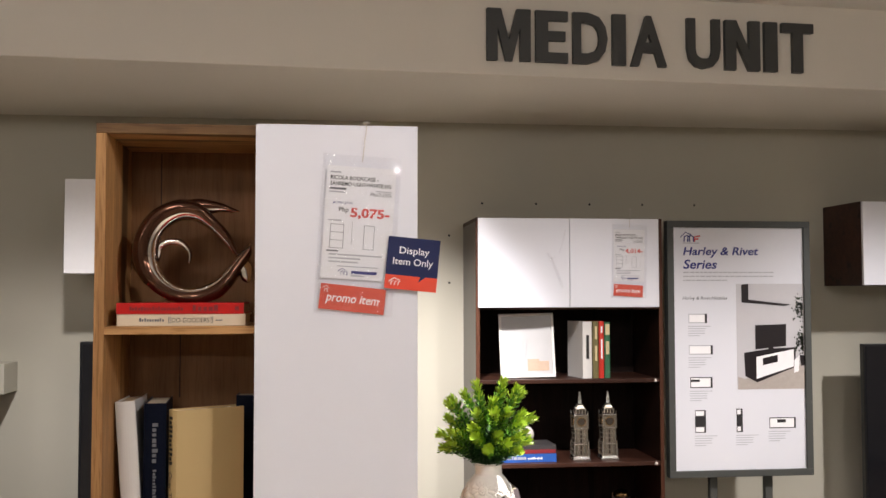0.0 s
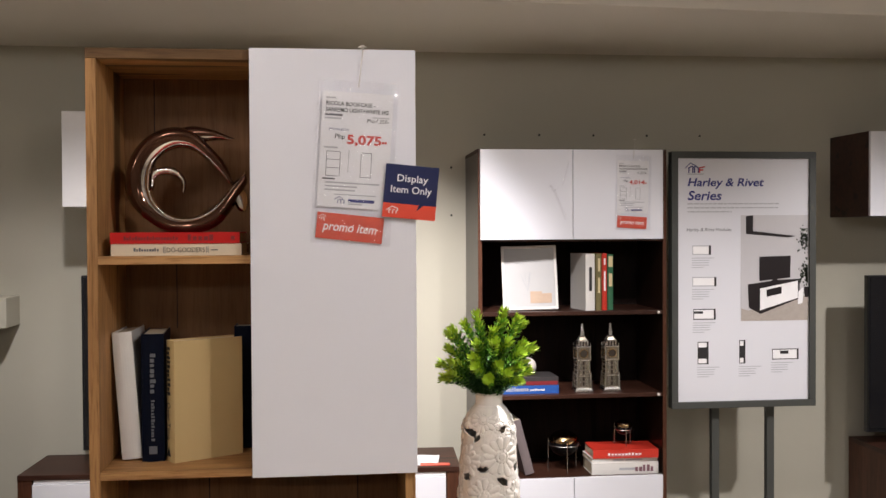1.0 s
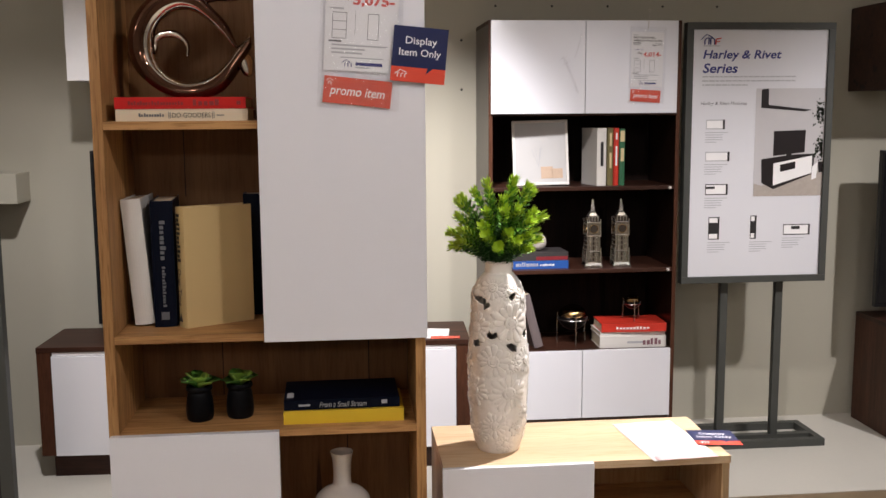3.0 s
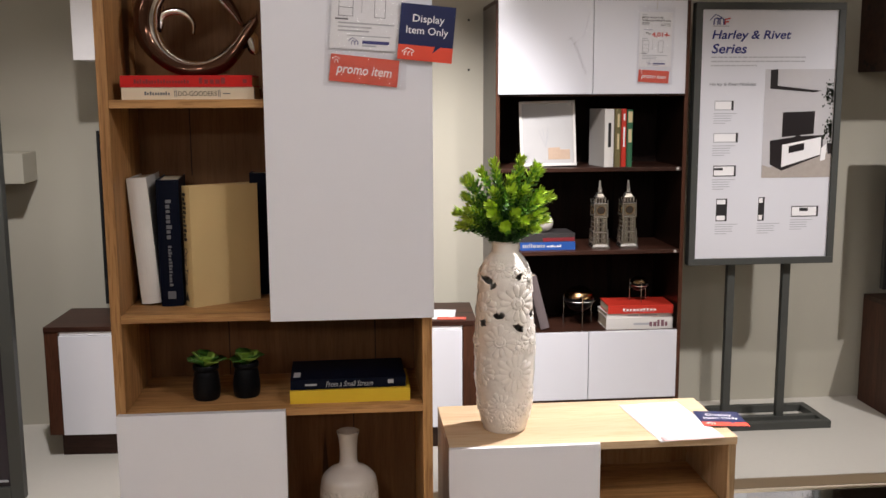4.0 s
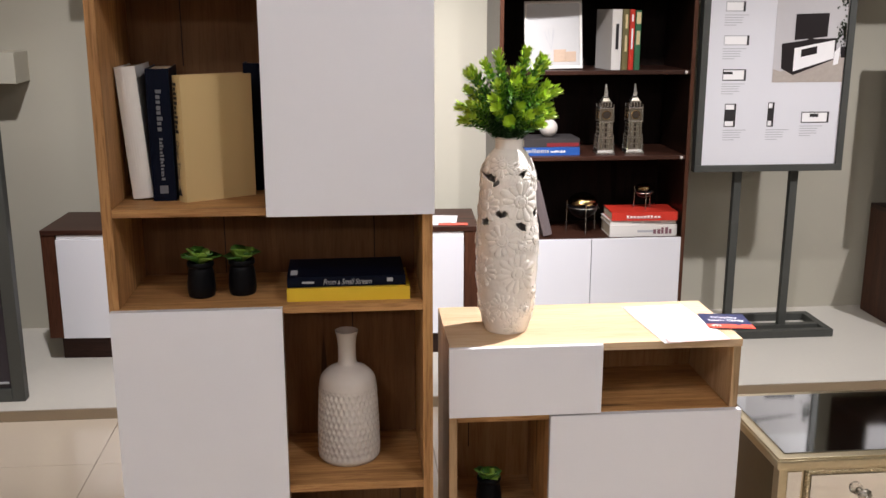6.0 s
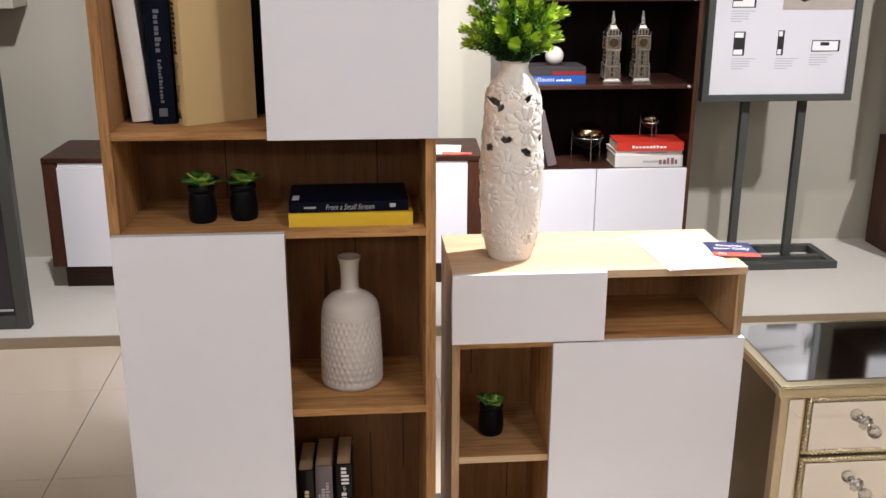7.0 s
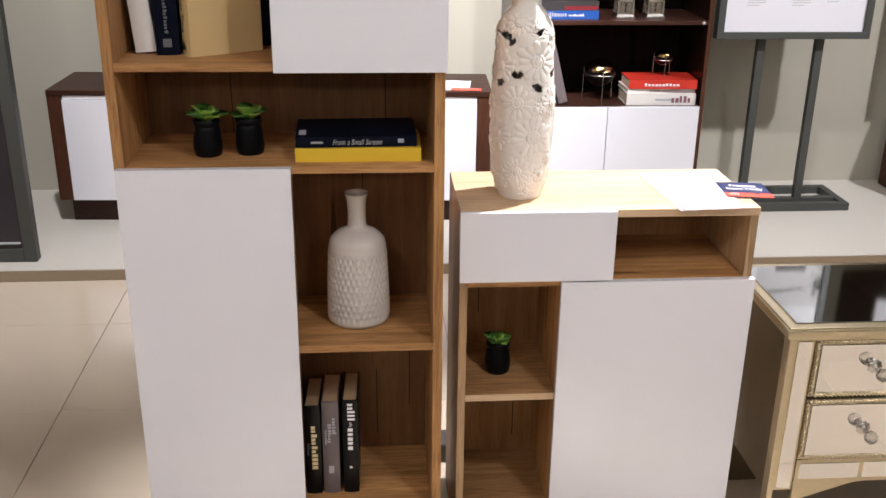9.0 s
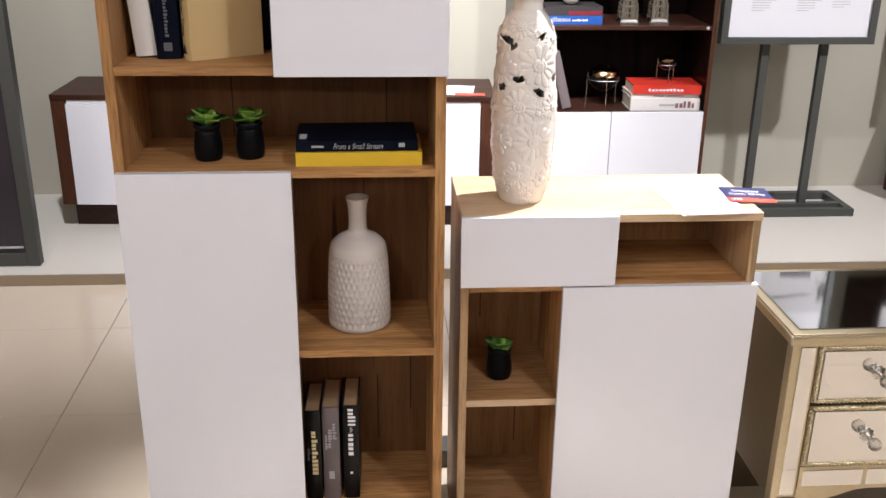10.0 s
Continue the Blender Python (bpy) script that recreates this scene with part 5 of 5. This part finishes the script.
# artificial greenery in the vase
def greenery():
    random.seed(21)
    c = Thing("artificial_greenery", 0.824, 0.228, 1.286, "bright green artificial needle-leaf sprigs in the daisy vase", "plant")
    n = 40
    for k in range(n):
        up = 1 - (k + 0.5) / n * 0.93
        a = k * 2.39996 + random.uniform(-0.25, 0.25)
        el = math.asin(max(0.02, min(up, 0.97)))
        reach = random.uniform(0.080, 0.128) * (0.88 + 0.38 * up ** 2)
        tip = Vector((math.cos(el) * math.cos(a) * reach * 0.96, math.cos(el) * math.sin(a) * reach * 0.90, 0.038 + math.sin(el) * reach * 1.10))
        p0 = Vector((random.uniform(-0.012, 0.012), random.uniform(-0.012, 0.012), -0.01))
        mid = Vector((tip.x * 0.40, tip.y * 0.40, tip.z * 0.58 + 0.01))
        curve = [p0.lerp(mid, t).lerp(mid.lerp(tip, t), t) for t in np.linspace(0, 1, 15)]
        bm = bmesh.new()
        tube(bm, curve, 0.0016, 5, 2)
        for j in range(3, 15):
            d = (curve[j] - curve[j - 1]).normalized()
            u = d.orthogonal().normalized()
            v = d.cross(u)
            t = j / 14
            L0 = 0.0140 + 0.0040 * t * t
            count = 22 if j > 10 else 11
            for q in range(count):
                an = q * 2 * math.pi / count + j * 0.7 + random.uniform(-0.25, 0.25)
                out = (u * math.cos(an) + v * math.sin(an))
                k2 = max(0, t - 0.72) * 3.4
                aim = (out * (1.0 - 0.50 * k2 * (q % 3) / 2) + d * (0.25 + 0.42 * k2)).normalized()
                side = aim.cross(d).normalized() * 0.0024
                L = L0 * random.uniform(0.65, 1.2)
                b0 = curve[j]
                m1, m2, e = b0 + aim * L * 0.45 + d * 0.001, b0 + aim * L * 0.8 + d * 0.004, b0 + aim * L * 0.9 + d * 0.0085
                lo1 = [bm.verts.new(x) for x in (b0, m1 - d * 0.0008, m2 - d * 0.0006, e)]
                left = [bm.verts.new(x) for x in (m1 - side, m2 - side * 0.85)]
                right = [bm.verts.new(x) for x in (m1 + side, m2 + side * 0.85)]
                # tips are yellow-green; darker greens toward the stem put in the core's shade
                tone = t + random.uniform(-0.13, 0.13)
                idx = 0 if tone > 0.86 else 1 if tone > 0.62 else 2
                for f in ((lo1[0], left[0], lo1[1]), (lo1[0], lo1[1], right[0]), (left[0], left[1], lo1[2], lo1[1]), (lo1[1], lo1[2], right[1], right[0]), (left[1], lo1[3], lo1[2]), (lo1[2], lo1[3], right[1])):
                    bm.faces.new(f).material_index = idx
        link("sprig", bm, [leaf_bright, leaf_mid, leaf_shaded], c.ob, "", True)
    random.seed(0)


greenery()


# ---- mirrored chest ----
def mirrored_chest():
    x0, x1, F, B, H = 1.387, 2.20, -0.003, 0.365, 0.620
    c = Thing("mirrored_chest", x0, F, 0, "mirrored chest of drawers with champagne rope trim and crystal knobs", "chest of drawers")
    o = c.o
    # moulded top
    bm = bmesh.new()
    for g, p, q in ((0.0, H - 0.024, H - 0.002), (0.007, H - 0.0305, H - 0.0242), (0.003, H - 0.002, H + 0.002)):
        add_box(bm, g, x1 - x0 - g, g, B - F - g, p, q, 0.005 if g == 0 else 0.002)
    part("top_frame", bm, champagne, c.ob)
    c.box("top_mirror", x0 + 0.024, x1 - 0.024, F + 0.024, B - 0.024, H + 0.0022, H + 0.0050, dark_mirror, "bevelled mirror top", 0.0015)
    a, f = x0 + 0.011, F + 0.012
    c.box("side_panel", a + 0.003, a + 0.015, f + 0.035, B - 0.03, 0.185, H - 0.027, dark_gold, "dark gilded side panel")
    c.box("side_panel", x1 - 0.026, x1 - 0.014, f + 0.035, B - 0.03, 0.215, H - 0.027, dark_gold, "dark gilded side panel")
    for px in (a, x1 - 0.011 - 0.014):
        for py in (f, B - 0.03):
            c.box("corner_post", px, px + 0.014, py, py + 0.03, 0.0, H - 0.027, champagne)
    # unseen back to the floor and bottom, added to keep the underside dark
    c.box("back_panel", a + 0.015, x1 - 0.026, B - 0.03, B - 0.02, 0.002, H - 0.027, dark_gold)
    c.box("bottom_panel", a + 0.015, x1 - 0.026, f + 0.02, B - 0.03, 0.205, 0.215, dark_gold)
    for p, q in ((a + 0.014, a + 0.058), (x1 - 0.069, x1 - 0.025)):
        st = c.box("stile", p, q, f + 0.002, f + 0.02, 0.200, H - 0.027, champagne)
        c.box("stile_mirror", p + 0.005, q - 0.007, f - 0.0015, f + 0.0018, 0.208, H - 0.034, mirror, "narrow mirror strip", 0.001, st)
    dx0, dx1 = a + 0.060, x1 - 0.071

    def rope(bm, p, q, r=0.0062):
        p, q = Vector(p), Vector(q)
        d = (q - p).normalized()
        u = d.orthogonal().normalized()
        v = d.cross(u)
        n = int((q - p).length / 0.0022)
        rings = []
        for k in range(n + 1):
            s = (q - p).length * k / n
            rings.append([bm.verts.new(p + d * s + (u * math.cos(w) + v * math.sin(w)) * r * (0.76 + 0.36 * math.cos(2 * (w - s * 2 * math.pi / 0.019)))) for w in np.linspace(0, 2 * math.pi, 10, endpoint=False)])
        for g, h in zip(rings, rings[1:]):
            for k in range(10):
                bm.faces.new((g[k], g[(k + 1) % 10], h[(k + 1) % 10], h[k]))

    for z0, z1 in ((0.447, 0.589), (0.283, 0.439)):
        d = c.box("drawer", dx0, dx1, f + 0.001, f + 0.25, z0, z1, champagne)
        c.box("drawer_mirror", dx0 + 0.013, dx1 - 0.013, f - 0.003, f + 0.0008, z0 + 0.012, z1 - 0.012, mirror, "bevelled mirror front", 0.0015, d)
        for p, q in (((dx0 + 0.006, z0 + 0.006), (dx1 - 0.006, z0 + 0.006)), ((dx0 + 0.006, z1 - 0.006), (dx1 - 0.006, z1 - 0.006)), ((dx0 + 0.006, z0 + 0.006), (dx0 + 0.006, z1 - 0.006)), ((dx1 - 0.006, z0 + 0.006), (dx1 - 0.006, z1 - 0.006))):
            bm = bmesh.new()
            rope(bm, Vector((p[0], f - 0.001, p[1])) - o, Vector((q[0], f - 0.001, q[1])) - o)
            part("rope_trim", bm, champagne, d, "twisted champagne rope moulding", True)
        for kx in (1.598, dx1 - (1.598 - dx0)):
            kz = (z0 + z1) / 2 + 0.004
            bm = lathe(smooth_profile([(0.001, 0), (0.014, 0.0), (0.015, 0.003), (0.009, 0.006), (0.005, 0.010), (0.0045, 0.024), (0.007, 0.028)], 3), 20, lambda w, z, r: r * (1 + (0.10 * math.cos(10 * w) if z < 0.005 else 0)))
            bm.transform(Matrix.Translation(Vector((kx, f - 0.003, kz)) - o) @ pose(0, 0, 0, 90))
            kn = part("knob_stem", bm, silver, d, "polished silver rosette and stem", True)
            bm = bmesh.new()
            bmesh.ops.create_icosphere(bm, subdivisions=2, radius=0.0155, matrix=Matrix.Translation(Vector((kx, f - 0.042, kz - 0.002)) - o))
            part("knob", bm, crystal, d, "faceted crystal knob")
    c.box("lower_rail", dx0, dx1, f + 0.001, f + 0.02, 0.222, 0.281, champagne)
    for p, q in ((dx0 + 0.008, dx0 + 0.150), (dx0 + 0.160, dx1 - 0.160), (dx1 - 0.150, dx1 - 0.008)):
        c.box("rail_mirror", p, q, f - 0.0015, f + 0.0008, 0.230, 0.272, mirror, "narrow mirror panel", 0.001)
    # curved apron
    bm = bmesh.new()
    n = 24
    lo = [0.222 - 0.05 * max(0.0, abs(2 * k / n - 1) - 0.55) / 0.45 - 0.004 for k in range(n + 1)]
    for k in range(n):
        p, q = dx0 + (dx1 - dx0) * k / n, dx0 + (dx1 - dx0) * (k + 1) / n
        vs = [bm.verts.new(Vector(v) - o) for v in ((p, f + 0.002, lo[k]), (q, f + 0.002, lo[k + 1]), (q, f + 0.002, 0.2218), (p, f + 0.002, 0.2218), (p, f + 0.018, lo[k]), (q, f + 0.018, lo[k + 1]), (q, f + 0.018, 0.2218), (p, f + 0.018, 0.2218))]
        for g in ((0, 1, 2, 3), (4, 7, 6, 5), (0, 4, 5, 1)):
            bm.faces.new([vs[i] for i in g])
    bmesh.ops.remove_doubles(bm, verts=bm.verts, dist=1e-5)
    part("apron", bm, champagne, c.ob)


mirrored_chest()

c = Thing("floor_box", 0.68, 0.50, 0, "small dark grey box on the floor behind the cabinets", "floor box")
c.box("body", 0.652, 0.74, 0.47, 0.55, 0, 0.055, frame_grey, "", 0.004)

# ---- tiled floor ----
slab = structure("floor", X0, X1, Y0, PLAT_Y - 0.0005, -0.12, -0.006, grout, "glossy beige tiled shop floor with fine joints")
TILE, GAP = 0.6, 0.002
bm = bmesh.new()
add_box(bm, GAP / 2, TILE - GAP / 2, GAP / 2, TILE - GAP / 2, -0.006, 0, 0.0012)
bm2 = bm.copy()
tile_mesh = bpy.data.meshes.new("tile")
bmesh.ops.recalc_face_normals(bm, faces=bm.faces)
bm.to_mesh(tile_mesh)
bm.free()
tile_mesh.materials.append(tile_mat)
cut_mesh = bpy.data.meshes.new("tile_cut")
for v in bm2.verts:
    v.co.y *= (PLAT_Y - 0.001 - 1.407) / TILE
bmesh.ops.recalc_face_normals(bm2, faces=bm2.faces)
bm2.to_mesh(cut_mesh)
bm2.free()
cut_mesh.materials.append(tile_mat)
for i in range(-7, 11):
    for j in range(-13, 2):
        tx, ty = -0.445 + TILE * i, 0.807 + TILE * j
        if tx < X0 or tx + TILE > X1 or ty < Y0:
            continue
        t = new("tile", cut_mesh if j == 1 else tile_mesh)
        t.location = (tx, ty, 0)
        t.parent = slab
